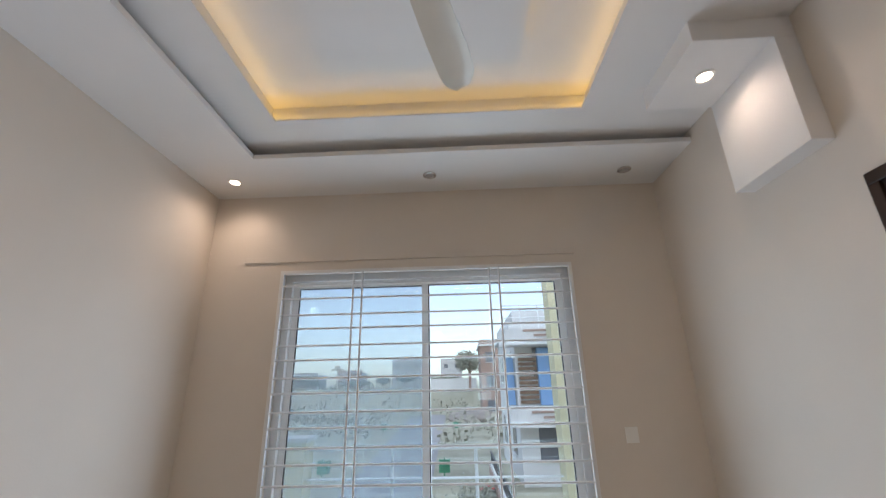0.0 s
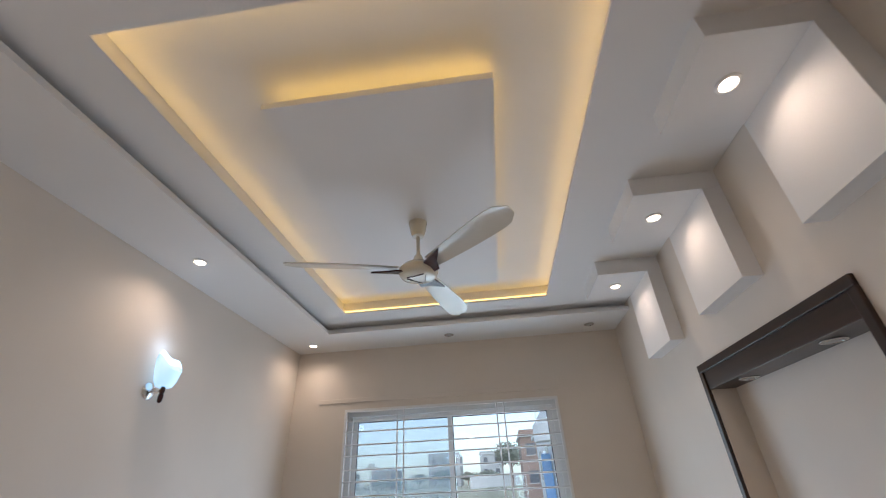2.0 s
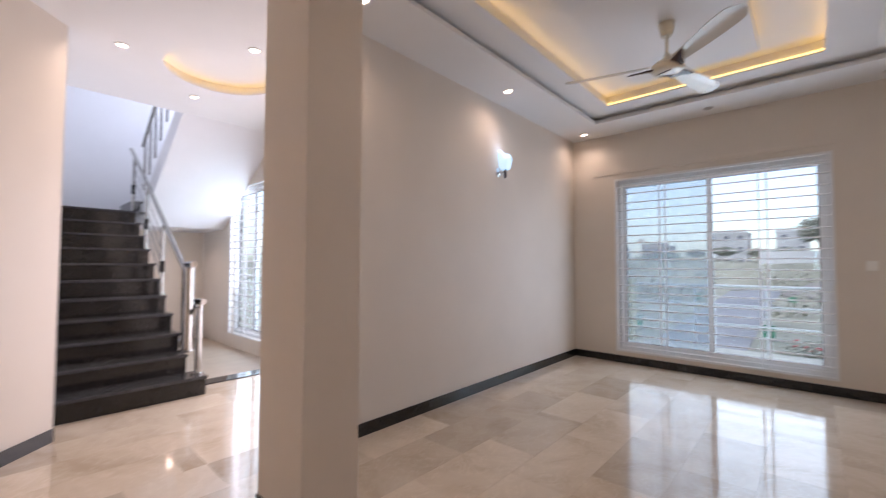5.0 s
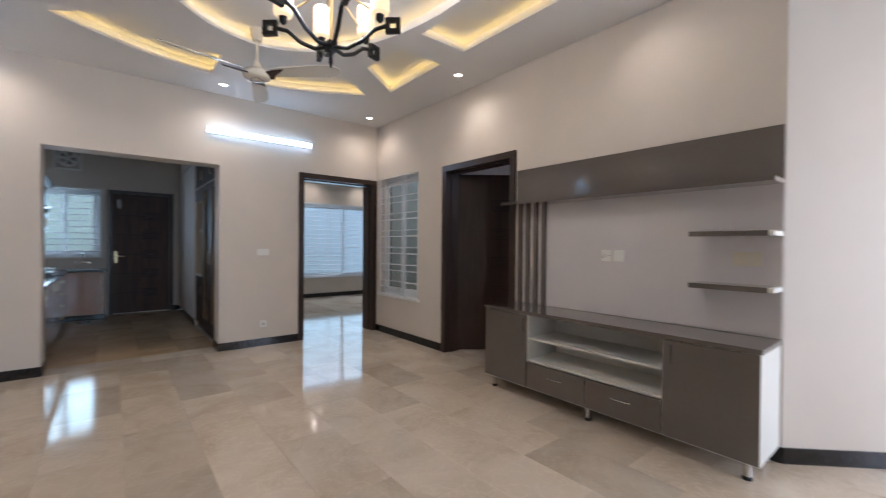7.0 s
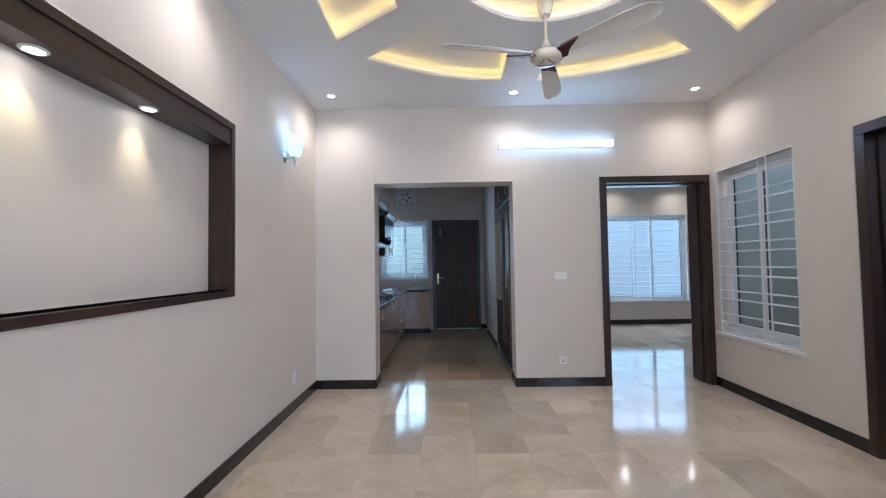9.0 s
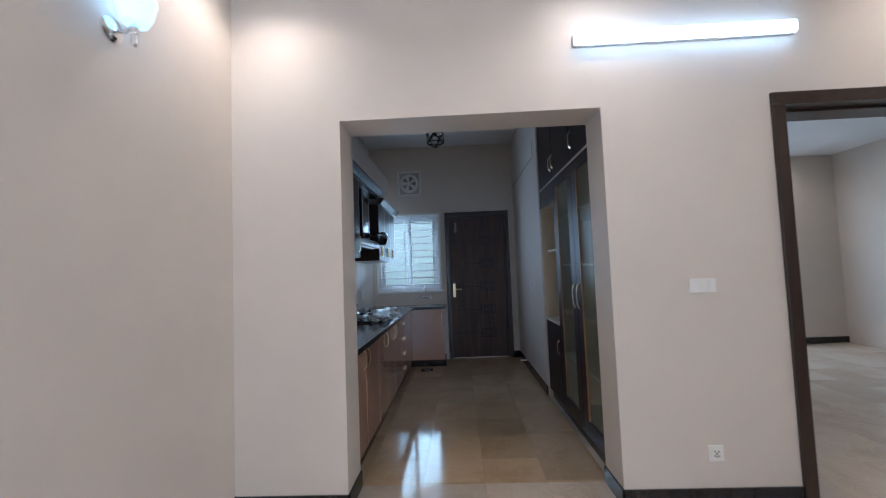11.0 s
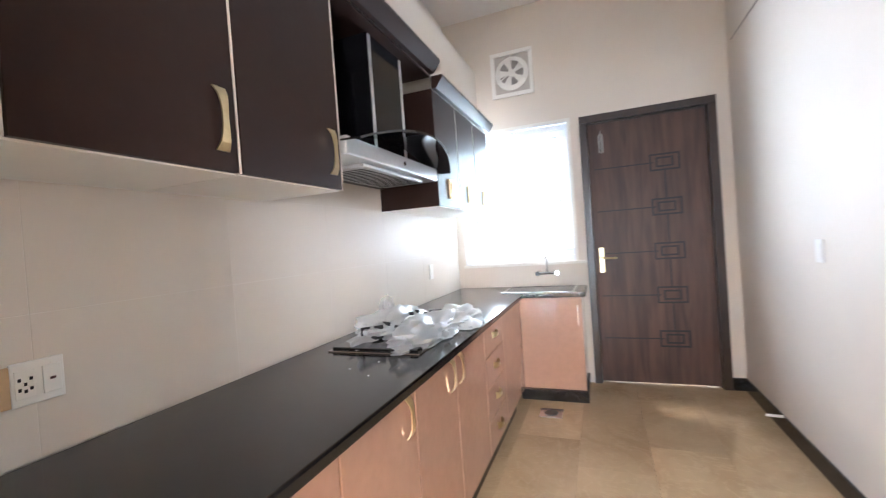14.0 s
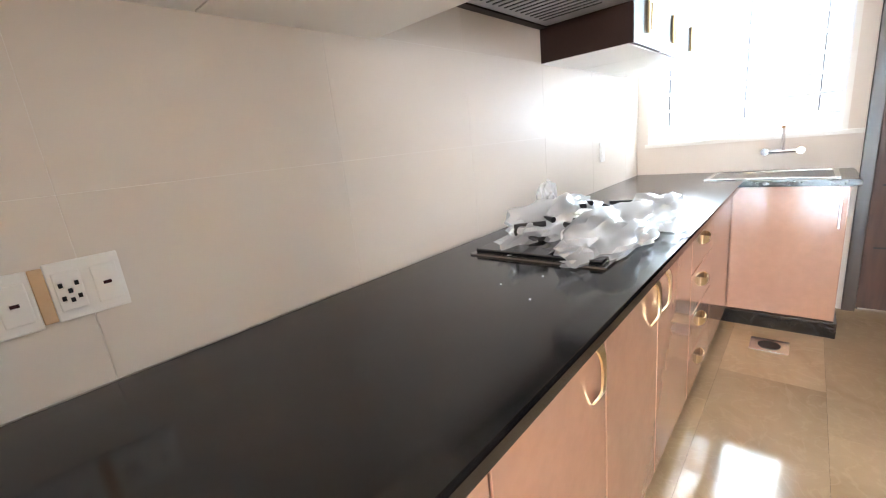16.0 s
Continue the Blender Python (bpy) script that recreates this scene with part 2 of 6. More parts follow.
LED = mat("led_strip_amber", (0.9, 0.7, 0.3), 0.4, 0, 0, emit=(1.0, 0.64, 0.17), estr=3.4)
BULB = mat("downlight_lens", (0.9, 0.85, 0.8), 0.3, 0, 0, emit=(1.0, 0.80, 0.58), estr=14.0)
BULBOFF = mat("downlight_lens_off", (0.35, 0.33, 0.31), 0.3, 0, 0.1)
FOAM = mat("white_foam", (0.75, 0.75, 0.74), 0.6, 0, 0.03)


# ---- mesh helpers ----
def bx(bm, x0, x1, y0, y1, z0, z1, bevel=0.0):
    r = bmesh.ops.create_cube(bm, size=1.0, matrix=Matrix.Translation(((x0 + x1) / 2, (y0 + y1) / 2, (z0 + z1) / 2)) @ Matrix.Diagonal((abs(x1 - x0), abs(y1 - y0), abs(z1 - z0), 1)))
    if bevel > 0:
        es = list({e for v in r["verts"] for e in v.link_edges})
        bmesh.ops.bevel(bm, geom=es, offset=bevel, segments=2, affect="EDGES", profile=0.6)
    return bm


def cyl(bm, p0, p1, r0, r1=None, seg=20, caps=True):
    p0, p1 = Vector(p0), Vector(p1)
    d = p1 - p0
    m = Matrix.Translation((p0 + p1) / 2) @ d.to_track_quat("Z", "Y").to_matrix().to_4x4()
    bmesh.ops.create_cone(bm, cap_ends=caps, segments=seg, radius1=r0, radius2=r0 if r1 is None else r1, depth=d.length, matrix=m)
    return bm


def lathe(bm, profile, centre, seg=28):
    rings = []
    for r, z in profile:
        rings.append([bm.verts.new((centre[0] + r * math.cos(2 * math.pi * i / seg), centre[1] + r * math.sin(2 * math.pi * i / seg), centre[2] + z)) for i in range(seg)])
    for a, b in zip(rings, rings[1:]):
        for i in range(seg):
            j = (i + 1) % seg
            bm.faces.new((a[i], a[j], b[j], b[i]))
    bm.faces.new(list(reversed(rings[0])))
    bm.faces.new(rings[-1])
    return bm


def sweep(bm, pts, r, seg=8):
    """A round bar along points."""
    pts = [Vector(p) for p in pts]
    rings = []
    for i, p in enumerate(pts):
        d = (pts[min(i + 1, len(pts) - 1)] - pts[max(i - 1, 0)]).normalized()
        q = d.to_track_quat("Z", "Y")
        rings.append([bm.verts.new(p + q @ Vector((r * math.cos(2 * math.pi * k / seg), r * math.sin(2 * math.pi * k / seg), 0))) for k in range(seg)])
    for a, b in zip(rings, rings[1:]):
        for k in range(seg):
            j = (k + 1) % seg
            bm.faces.new((a[k], a[j], b[j], b[k]))
    bm.faces.new(list(reversed(rings[0])))
    bm.faces.new(rings[-1])
    return bm


def finish(name, bm, material, smooth=False):
    bmesh.ops.recalc_face_normals(bm, faces=bm.faces[:])
    me = bpy.data.meshes.new(name)
    bm.to_mesh(me)
    bm.free()
    me.materials.append(material)
    if smooth:
        for p in me.polygons:
            p.use_smooth = True
        me.set_sharp_from_angle(angle=radians(40))
    return new(name, me)


def part(name, bm, material, parent, label="", smooth=False):
    ob = finish(name, bm, material, smooth)
    ob.parent = parent
    ob.matrix_parent_inverse = parent.matrix_basis.inverted()
    if label:
        tagged(ob, label=label)
    return ob


def thing(name, at, label, category, group=""):
    ob = new(name)
    ob.empty_display_size = 0.1
    ob.location = at
    return tagged(ob, label=label, category=category, group=group)


def struct(name, bm, material, label, category="", smooth=False):
    return tagged(finish(name, bm, material, smooth), label=label, category=category or name.split("_")[0], kind="structure")


def B(*a, bevel=0.0):
    return bx(bmesh.new(), *a, bevel=bevel)


def wall_x(bm, x0, x1, y0, y1, z0, z1, holes=()):
    """A wall along x with openings (xa, xb, za, zb)."""
    cur = x0
    for xa, xb, za, zb in sorted(holes):
        if xa > cur:
            bx(bm, cur, xa, y0, y1, z0, z1)
        if za > z0:
            bx(bm, xa, xb, y0, y1, z0, za)
        if zb < z1:
            bx(bm, xa, xb, y0, y1, zb, z1)
        cur = xb
    if cur < x1:
        bx(bm, cur, x1, y0, y1, z0, z1)
    return bm


def wall_y(bm, x0, x1, y0, y1, z0, z1, holes=()):
    cur = y0
    for ya, yb, za, zb in sorted(holes):
        if ya > cur:
            bx(bm, x0, x1, cur, ya, z0, z1)
        if za > z0:
            bx(bm, x0, x1, ya, yb, z0, za)
        if zb < z1:
            bx(bm, x0, x1, ya, yb, zb, z1)
        cur = yb
    if cur < y1:
        bx(bm, x0, x1, cur, y1, z0, z1)
    return bm


# ---- plan ----
H = 3.24
FW, FE, FN = -1.745, 1.875, 3.685      # front room: west, east, north faces
LW, LE, LS = -2.555, 1.992, -7.866     # lounge: west, east, south faces
KB = -8.16                             # kitchen side of the south wall
KW, KE, KS, KH = -0.325, 2.026, -12.035, 3.47
TOP = 3.62

# front north wall with the large window
struct("wall_north", wall_x(bmesh.new(), -2.0, 2.2, FN, FN + 0.23, -0.5, TOP, [(-1.125, 1.112, 0.17, 2.57)]), PAINT, "beige painted wall around the large front window", "wall")
struct("wall_front_west", wall_y(bmesh.new(), FW - 0.23, FW, -0.72, FN, 0, TOP), PAINT, "long beige painted wall with a wall lamp", "wall")
struct("wall_front_east", wall_y(bmesh.new(), FE, FE + 0.3, -1.25, FN, 0, TOP, [(0.76, 2.075, 1.20, 2.39)]), PAINT, "beige painted wall with a wood-framed niche", "wall")
struct("niche_back_front", B(FE + 0.15, FE + 0.2, 0.70, 2.13, 1.15, 2.45), PAINT, "pale painted back of the niche", "wall")
struct("wall_lounge_east", wall_y(bmesh.new(), LE, LE + 0.3, KB, -1.25, 0, TOP, [(-6.01, -3.35, 1.25, 2.39)]), PAINT, "off-white painted wall with a long lit niche", "wall")
struct("niche_back_lounge", B(LE + 0.15, LE + 0.2, -6.06, -3.30, 1.2, 2.45), PAINT, "pale painted back of the lit niche", "wall")
struct("wall_south", wall_x(bmesh.new(), LW - 0.23, LE, KB, LS, 0, TOP, [(-2.49, -1.36, 0, 2.325), (-0.30, 1.306, 0, 2.355)]), PAINT, "off-white wall with kitchen opening and a door", "wall")
struct("wall_west", wall_y(bmesh.new(), LW - 0.23, LW, LS, -2.74, 0, TOP, [(-7.75, -6.72, 0.61, 2.40), (-6.115, -5.02, 0, 2.31)]), PAINT, "off-white wall with a barred window, a door and the media unit", "wall")
# slanted wall between the media wall and the stairs
bm = bmesh.new()
sa, sb = Vector((LW, -2.74, 0)), Vector((-3.40, -1.925, 0))
nrm = Vector((-(sb - sa).y, (sb - sa).x, 0)).normalized() * 0.2
vs = [bm.verts.new(p + Vector((0, 0, z))) for z in (0, TOP) for p in (sa, sb, sb + nrm, sa + nrm)]
for f in ((0, 1, 2, 3), (7, 6, 5, 4), (0, 4, 5, 1), (1, 5, 6, 2), (2, 6, 7, 3), (3, 7, 4, 0)):
    bm.faces.new([vs[i] for i in f])
struct("wall_slanted", bm, PAINT, "slanted off-white wall between media unit and stairs", "wall")
struct("column", B(-1.36, -0.892, -1.254, -0.929, 0, TOP), PAINT, "square beige painted column with black skirting", "column")
struct("beam", B(-0.892, FE, -1.25, -0.95, 2.95, TOP), PAINT, "beige painted beam between column and wall", "beam")
# stair hall
struct("wall_stair_south", B(-7.75, -3.405, -2.12, -1.92, -1.5, 6.3), STAIRWHITE, "white wall along the stairs", "wall")
struct("wall_stair_west", B(-7.95, -7.75, -2.12, 0.65, -1.5, 6.3), STAIRWHITE, "white end wall of the stair hall", "wall")
struct("wall_stair_north_upper", wall_x(bmesh.new(), -7.75, FW - 0.23, 0.45, 0.65, 3.3, 6.3, [(-7.4, -5.8, 3.8, 5.4)]), STAIRWHITE, "white upper stair hall wall with a window opening", "wall")
struct("wall_under_landing", B(-7.75, -7.742, -0.84, 0.45, -1.5, 1.95), PAINT, "beige end wall under the stair landing", "wall")
struct("wall_stair_north", wall_x(bmesh.new(), -7.75, FW - 0.23, 0.45, 0.65, -1.5, 3.3, [(-6.40, -4.9, 0.2, 2.62), (-4.3, -2.6, 0, 2.4)]), PAINT, "beige stair hall wall with a tall barred window and the open entrance", "wall")
struct("wall_stair_upper_east", B(-4.95, -4.75, -1.92, 0.45, H + 0.4, 6.3), STAIRWHITE, "white upper stair hall wall", "wall")
struct("ceiling_stair_upper", B(-7.95, -4.75, -2.12, 0.65, 6.3, 6.4), WHITE, "white upper stair hall ceiling", "ceiling")
# kitchen
struct("wall_kitchen_east", B(KE, KE + 0.23, KS - 0.23, KB, 0, TOP), PAINT, "cream kitchen wall behind tiles", "wall")
struct("wall_kitchen_south", wall_x(bmesh.new(), -1.0, KE, KS - 0.23, KS, 0, TOP, [(-0.17, 0.75, 0, 2.315), (0.905, 1.94, 1.10, 2.35)]), PAINT, "cream kitchen wall with window and back door", "wall")
struct("wall_kitchen_west", wall_y(bmesh.new(), -1.0, KW, KS, KB, 0, TOP, [(-9.985, -8.165, 0, 3.0)]), PAINT, "plain cream kitchen wall beside the tall cupboard", "wall")
struct("recess_back", B(-1.03, -0.95, -9.99, -8.16, 0, 3.0), PAINT, "back of the cupboard recess", "wall")
struct("ceiling_kitchen", B(-1.0, KE + 0.2, KS - 0.2, KB, KH, KH + 0.12), WHITE, "plain white kitchen ceiling", "ceiling")
# bedrooms
struct("wall_bedroom_south", wall_x(bmesh.new(), -6.0, -1.0, -12.6, -12.37, 0, TOP, [(-4.90, -2.9, 0.50, 2.44)]), PAINT, "off-white bedroom wall with a wide barred window", "wall")
struct("wall_bedroom_west", B(-5.9, -5.7, -12.4, -8.2, 0, TOP), PAINT, "off-white bedroom wall", "wall")
struct("wall_bedroom_north", B(-5.9, LW - 0.23, KB, KB + 0.2, 0, TOP), PAINT, "off-white bedroom wall", "wall")
struct("ceiling_bedroom", B(-5.9, -1.0, -12.4, KB, 3.1, 3.2), WHITE, "white bedroom ceiling", "ceiling")
struct("wall_side_room_west", B(-6.2, -6.0, -6.6, -2.1, 0, TOP), PAINT, "off-white side room wall", "wall")
struct("wall_side_room_south", B(-6.2, LW - 0.23, -6.55, -6.35, 0, TOP), PAINT, "off-white side room wall", "wall")
struct("ceiling_side_room", B(-6.2, LW - 0.23, -6.6, -2.95, 3.1, 3.2), WHITE, "white side room ceiling", "ceiling")
struct("wall_shaft", B(-4.0, -3.9, LS - 0.1, -6.5, -0.3, 3.4), SHAFTM, "pale light shaft wall behind the side window", "wall")

# floor base
struct("floor_base", B(-8.0, 2.3, -12.7, 3.915, -2.25, -0.021), GROUT, "cement plinth and bed under the marble floor", "floor")


# ---- ceilings ----
def inside(p, poly):
    c, n = False, len(poly)
    for i in range(n):
        a, b = poly[i], poly[(i + 1) % n]
        if (a[1] > p[1]) != (b[1] > p[1]) and p[0] < (b[0] - a[0]) * (p[1] - a[1]) / (b[1] - a[1]) + a[0]:
            c = not c
    return c


def offset(poly, d):
    """The outline moved outwards by d."""
    n = len(poly)
    area = sum(poly[i][0] * poly[(i + 1) % n][1] - poly[(i + 1) % n][0] * poly[i][1] for i in range(n))
    k = -d if area > 0 else d
    out = []
    for i in range(n):
        a, b, c = Vector(poly[i - 1]), Vector(poly[i]), Vector(poly[(i + 1) % n])
        d1, d2 = (b - a).normalized(), (c - b).normalized()
        n1, n2 = Vector((-d1.y, d1.x)), Vector((-d2.y, d2.x))
        m = n1 + n2
        m = m / max(0.5, m.dot(n1))
        out.append(b + m * k)
    return out


def ceiling(name, outer, holes, z, depth, label, lip=0.032, ledge=0.055):
    """A ceiling with recessed coffers: a lip, a ledge behind it for the light strip, and the recessed top."""
    bm = bmesh.new()
    pts, edges = [], []
    for poly in (outer, *holes):
        s = len(pts)
        pts += [Vector(p) for p in poly]
        edges += [(s + i, s + (i + 1) % len(poly)) for i in range(len(poly))]
    v, _, f, *_ = geometry.delaunay_2d_cdt(pts, edges, [], 0, 1e-5)
    low = [bm.verts.new((p.x, p.y, z)) for p in v]
    for tri in f:
        c = sum((v[i] for i in tri), Vector((0, 0))) / 3
        if not inside(c, outer):
            continue
        if any(inside(c, h) for h in holes):
            continue
        bm.faces.new([low[i] for i in tri])
    for h in holes:
        wide = offset(h, ledge)
        rings = [[bm.verts.new((p[0], p[1], zz)) for p in q] for q, zz in ((h, z), (h, z + lip), (wide, z + lip), (wide, z + depth))]
        for a, b in zip(rings, rings[1:]):
            for i in range(len(h)):
                j = (i + 1) % len(h)
                bm.faces.new((a[i], a[j], b[j], b[i]))
        bm.faces.new(rings[-1])
    # closed back
    bm.faces.new([bm.verts.new((p[0], p[1], z + depth + 0.02)) for p in outer])
    return struct(name, bm, WHITE, label, "ceiling")


def led_ring(poly, z, lip=0.032, near=0.016, far=0.034, tall=0.005):
    """A glowing amber strip that lies on the ledge round a coffer, from near to far behind the lip."""
    bm = bmesh.new()
    inner, outer = offset(poly, near), offset(poly, far)
    rings = [[bm.verts.new((p[0], p[1], zz)) for p in q] for q, zz in ((inner, z + lip + 0.001), (inner, z + lip + 0.001 + tall), (outer, z + lip + 0.001 + tall), (outer, z + lip + 0.001))]
    n = len(poly)
    for a, b in zip(rings, rings[1:] + rings[:1]):
        for i in range(n):
            j = (i + 1) % n
            bm.faces.new((a[i], a[j], b[j], b[i]))
    return tagged(finish("led_strip", bm, LED), "glowing amber light strip hidden inside a ceiling coffer", "light strip", "coffer light strips")


def ellipse(cx, cy, a, b, n=48):
    return [(cx + a * math.cos(2 * math.pi * i / n), cy + b * math.sin(2 * math.pi * i / n)) for i in range(n)]


CX, CY = -0.283, -4.48


def mir(poly, mx, my):
    q = [((2 * CX - x if mx else x), (2 * CY - y if my else y)) for x, y in poly]
    return list(reversed(q)) if mx != my else q


def arc_poly():
    """The curved coffer beside the long ellipse, on the east of the axis."""
    ox, oy = CX, CY
    out_pts, in_pts = [], []
    for i in range(13):
        k = i / 12
        x = -0.10 + (1.155 + 0.10) * k
        y = -7.218 + 0.511 * k ** 1.9
        out_pts.append((x, y))
    for i in range(9):
        k = 1 - i / 8
        x = -0.10 + (0.62 + 0.10) * k
        y = -6.666 + 0.351 * k ** 1.7
        in_pts.append((x, y))
    return out_pts + in_pts


corner = [(1.345, -6.42), (1.33, -5.42), (0.82, -5.42), (0.788, -6.0)]
middle = [(1.33, -5.06), (1.33, -3.90), (0.82, -3.90), (0.86, -4.48), (0.82, -5.06)]
lounge_holes = [ellipse(CX, CY, 1.04, 1.735)]
for mx in (False, True):
    lounge_holes.append(mir(middle, mx, False))
    for my in (False, True):
        lounge_holes.append(mir(corner, mx, my))
        lounge_holes.append(mir(arc_poly(), mx, my))
for i in range(len(lounge_holes)):
    if sum(lounge_holes[i][k][0] * lounge_holes[i][(k + 1) % len(lounge_holes[i])][1] - lounge_holes[i][(k + 1) % len(lounge_holes[i])][0] * lounge_holes[i][k][1] for k in range(len(lounge_holes[i]))) < 0:
        lounge_holes[i] = list(reversed(lounge_holes[i]))
ceiling("ceiling_lounge", [(LW, LS), (LE, LS), (LE, -1.25), (-0.9, -1.25), (-1.36, -1.25), (LW, -2.74)], lounge_holes, H, 0.11, "white lounge ceiling with glowing curved coffers")
for h in lounge_holes:
    led_ring(h, H)
lobby_hole = ellipse(-3.36, -0.78, 0.5, 0.5, 40)
ceiling("ceiling_lobby", [(LW, -2.74), (-1.36, -1.25), (-0.892, -0.94), (FW - 0.1, -0.70), (FW - 0.1, 0.45), (-4.85, 0.45), (-4.85, -1.92), (-3.40, -1.925)], [lobby_hole], H, 0.11, "white lobby ceiling with a round glowing coffer")
led_ring(lobby_hole, H)

# front room tray ceiling
bm = bmesh.new()
bx(bm, FW, -1.165, -0.40, FN, H, H + 0.035)
bx(bm, FW, -1.255, -0.40, FN, H + 0.035, TOP)
bx(bm, -1.165, FE, 3.09, FN, H, H + 0.035)
bx(bm, -1.255, FE, 3.18, FN, H + 0.035, TOP)
bx(bm, FW - 0.1, FE, -0.95, -0.40, H, TOP)
struct("ceiling_front_border", bm, WHITE, "white lowered ceiling border of the front room", "ceiling")
front_hole = [(-0.895, -0.105), (1.065, -0.105), (1.065, 2.80), (-0.895, 2.80)]
ceiling("ceiling_front", [(-1.255, -0.40), (FE, -0.40), (FE, 3.18), (-1.255, 3.18)], [front_hole], 3.33, 0.13, "white tray ceiling with a glowing cove", 0.016, 0.042)
led_ring(front_hole, 3.33, 0.016, 0.030, 0.036, 0.022)
struct("ceiling_front_panel", B(-0.455, 0.622, 0.335, 2.42, 3.345, 3.385), WHITE, "white floating ceiling panel above the fan", "ceiling")
struct("panel_hanger", B(-0.30, 0.46, 0.50, 2.25, 3.385, 3.461), WHITE, "white block that holds the floating panel", "ceiling")
bm = bmesh.new()
for x0, x1, y0, y1 in ((-0.43, 0.60, 0.343, 0.363), (0.555, 0.570, 0.40, 2.40)):
    bx(bm, x0, x1, y0, y1, 3.386, 3.396)
tagged(finish("led_strip", bm, LED), "glowing amber light strip above the floating panel", "light strip", "coffer light strips")


# ---- floor tiles and skirting (tiles are made last) ----
def skirting(pts, name="baseboard", h=0.10, t=0.012):
    """A black granite skirting along points; its front lies t before the wall, on the left of the way."""
    bm = bmesh.new()
    for a, b in zip(pts, pts[1:]):
        a, b = Vector((*a, 0)), Vector((*b, 0))
        d = (b - a).normalized()
        n = Vector((-d.y, d.x, 0)) * t
        vs = [bm.verts.new(p + Vector((0, 0, z))) for z in (0.0, h) for p in (a, b, b + n, a + n)]
        for f in ((3, 2, 1, 0), (4, 5, 6, 7), (0, 1, 5, 4), (1, 2, 6, 5), (2, 3, 7, 6), (3, 0, 4, 7)):
            bm.faces.new([vs[i] for i in f])
    return struct(name, bm, SKIRT, "polished black granite skirting", "skirting")


skirting([(FE, -0.95), (FE, FN)])
skirting([(FE, FN), (FW, FN)])
skirting([(FW, FN), (FW, -0.72)])
skirting([(-0.892, -1.254), (-0.892, -0.929), (-1.36, -0.929), (-1.36, -1.254), (-0.892, -1.254)][::-1])
skirting([(LE, LS), (LE, -1.3)])
skirting([(LW, -6.17), (LW, LS)])
skirting([(-3.40, -1.925), (LW, -2.74), (LW, -4.96)])
skirting([(LE, LS), (1.306, LS), (1.306, KB)][::-1])
skirting([(-1.30, LS), (-0.30, LS), (-0.30, KB)])
skirting([(-5.7, -12.37), (-1.0, -12.37)])
skirting([(KW, KS), (KW, -9.985)][::-1])
skirting([(KW, KS), (-0.225, KS)])


# ---- windows ----
def barred_window(name, w, h, label, bars, pairs, split=0.5, bar_y=-0.05, frame_w=0.055):
    """A sliding aluminium window with a grille. Local: x across, z up from the sill, -y is the room side."""
    root = tagged(thing(name, (0, 0, 0), label, "window"), kind="structure")
    bm = bmesh.new()
    for a in ((0, w, 0.02, 0.10, 0, frame_w), (0, w, 0.02, 0.10, h - frame_w, h), (0, frame_w, 0.02, 0.10, frame_w, h - frame_w), (w - frame_w, w, 0.02, 0.10, frame_w, h - frame_w)):
        bx(bm, *a, bevel=0.004)
    part("window_frame", bm, ALU, root)
    mx = w * split
    for k, (xa, xb, y) in enumerate(((frame_w, mx + 0.03, 0.07), (mx - 0.03, w - frame_w, 0.045))):
        s = 0.05
        bm = bmesh.new()
        z0, z1 = frame_w, h - frame_w
        for a in ((xa, xb, y - 0.012, y + 0.012, z0, z0 + s), (xa, xb, y - 0.012, y + 0.012, z1 - s, z1), (xa, xa + s, y - 0.012, y + 0.012, z0 + s, z1 - s), (xb - s, xb, y - 0.012, y + 0.012, z0 + s, z1 - s)):
            bx(bm, *a, bevel=0.003)
        sash = part("sash", bm, ALU, root)
        bm = bx(bmesh.new(), xa + s, xb - s, y - 0.003, y + 0.003, z0 + s, z1 - s)
        p = part("pane", bm, GLASS, sash)
        p.visible_shadow = False
        bm = bmesh.new()
        for a in ((xa + s, xb - s, y - 0.007, y + 0.007, z0 + s, z0 + s + 0.008), (xa + s, xb - s, y - 0.007, y + 0.007, z1 - s - 0.008, z1 - s), (xa + s, xa + s + 0.008, y - 0.007, y + 0.007, z0 + s, z1 - s), (xb - s - 0.008, xb - s, y - 0.007, y + 0.007, z0 + s, z1 - s)):
            bx(bm, *a)
        part("seal", bm, DARKSEAL, sash)
    grille = part("grille_frame", sum_boxes([(0.0, 0.012, bar_y - 0.012, bar_y + 0.012, 0, h), (w - 0.012, w, bar_y - 0.012, bar_y + 0.012, 0, h), (0.012, w - 0.012, bar_y - 0.012, bar_y + 0.012, 0, 0.014), (0.012, w - 0.012, bar_y - 0.012, bar_y + 0.012, h - 0.014, h)]), BARS, root)
    me = finish("bar", cyl(bmesh.new(), (0.012, bar_y, 0), (w - 0.012, bar_y, 0), 0.008, seg=8), BARS, True)
    for i, z in enumerate(bars):
        ob = me if i == 0 else new("bar", me.data)
        ob.parent = root
        ob.location = (0, 0, z)
    me = finish("upright_bar", cyl(bmesh.new(), (0, bar_y - 0.011, 0.01), (0, bar_y - 0.011, h - 0.01), 0.008, seg=8), BARS, True)
    for i, x in enumerate(pairs):
        ob = me if i == 0 else new("upright_bar", me.data)
        ob.parent = root
        ob.location = (x, 0, 0)
    return root


def sum_boxes(boxes, bevel=0.0):
    bm = bmesh.new()
    for b in boxes:
        bx(bm, *b, bevel=bevel)
    return bm


def pair_bars(h, first=0.10, a=0.105, b=0.125):
    z, out, k = first, [], 0
    while z < h - 0.06:
        out.append(z)
        z += a if k % 2 == 0 else b
        k += 1
    return out


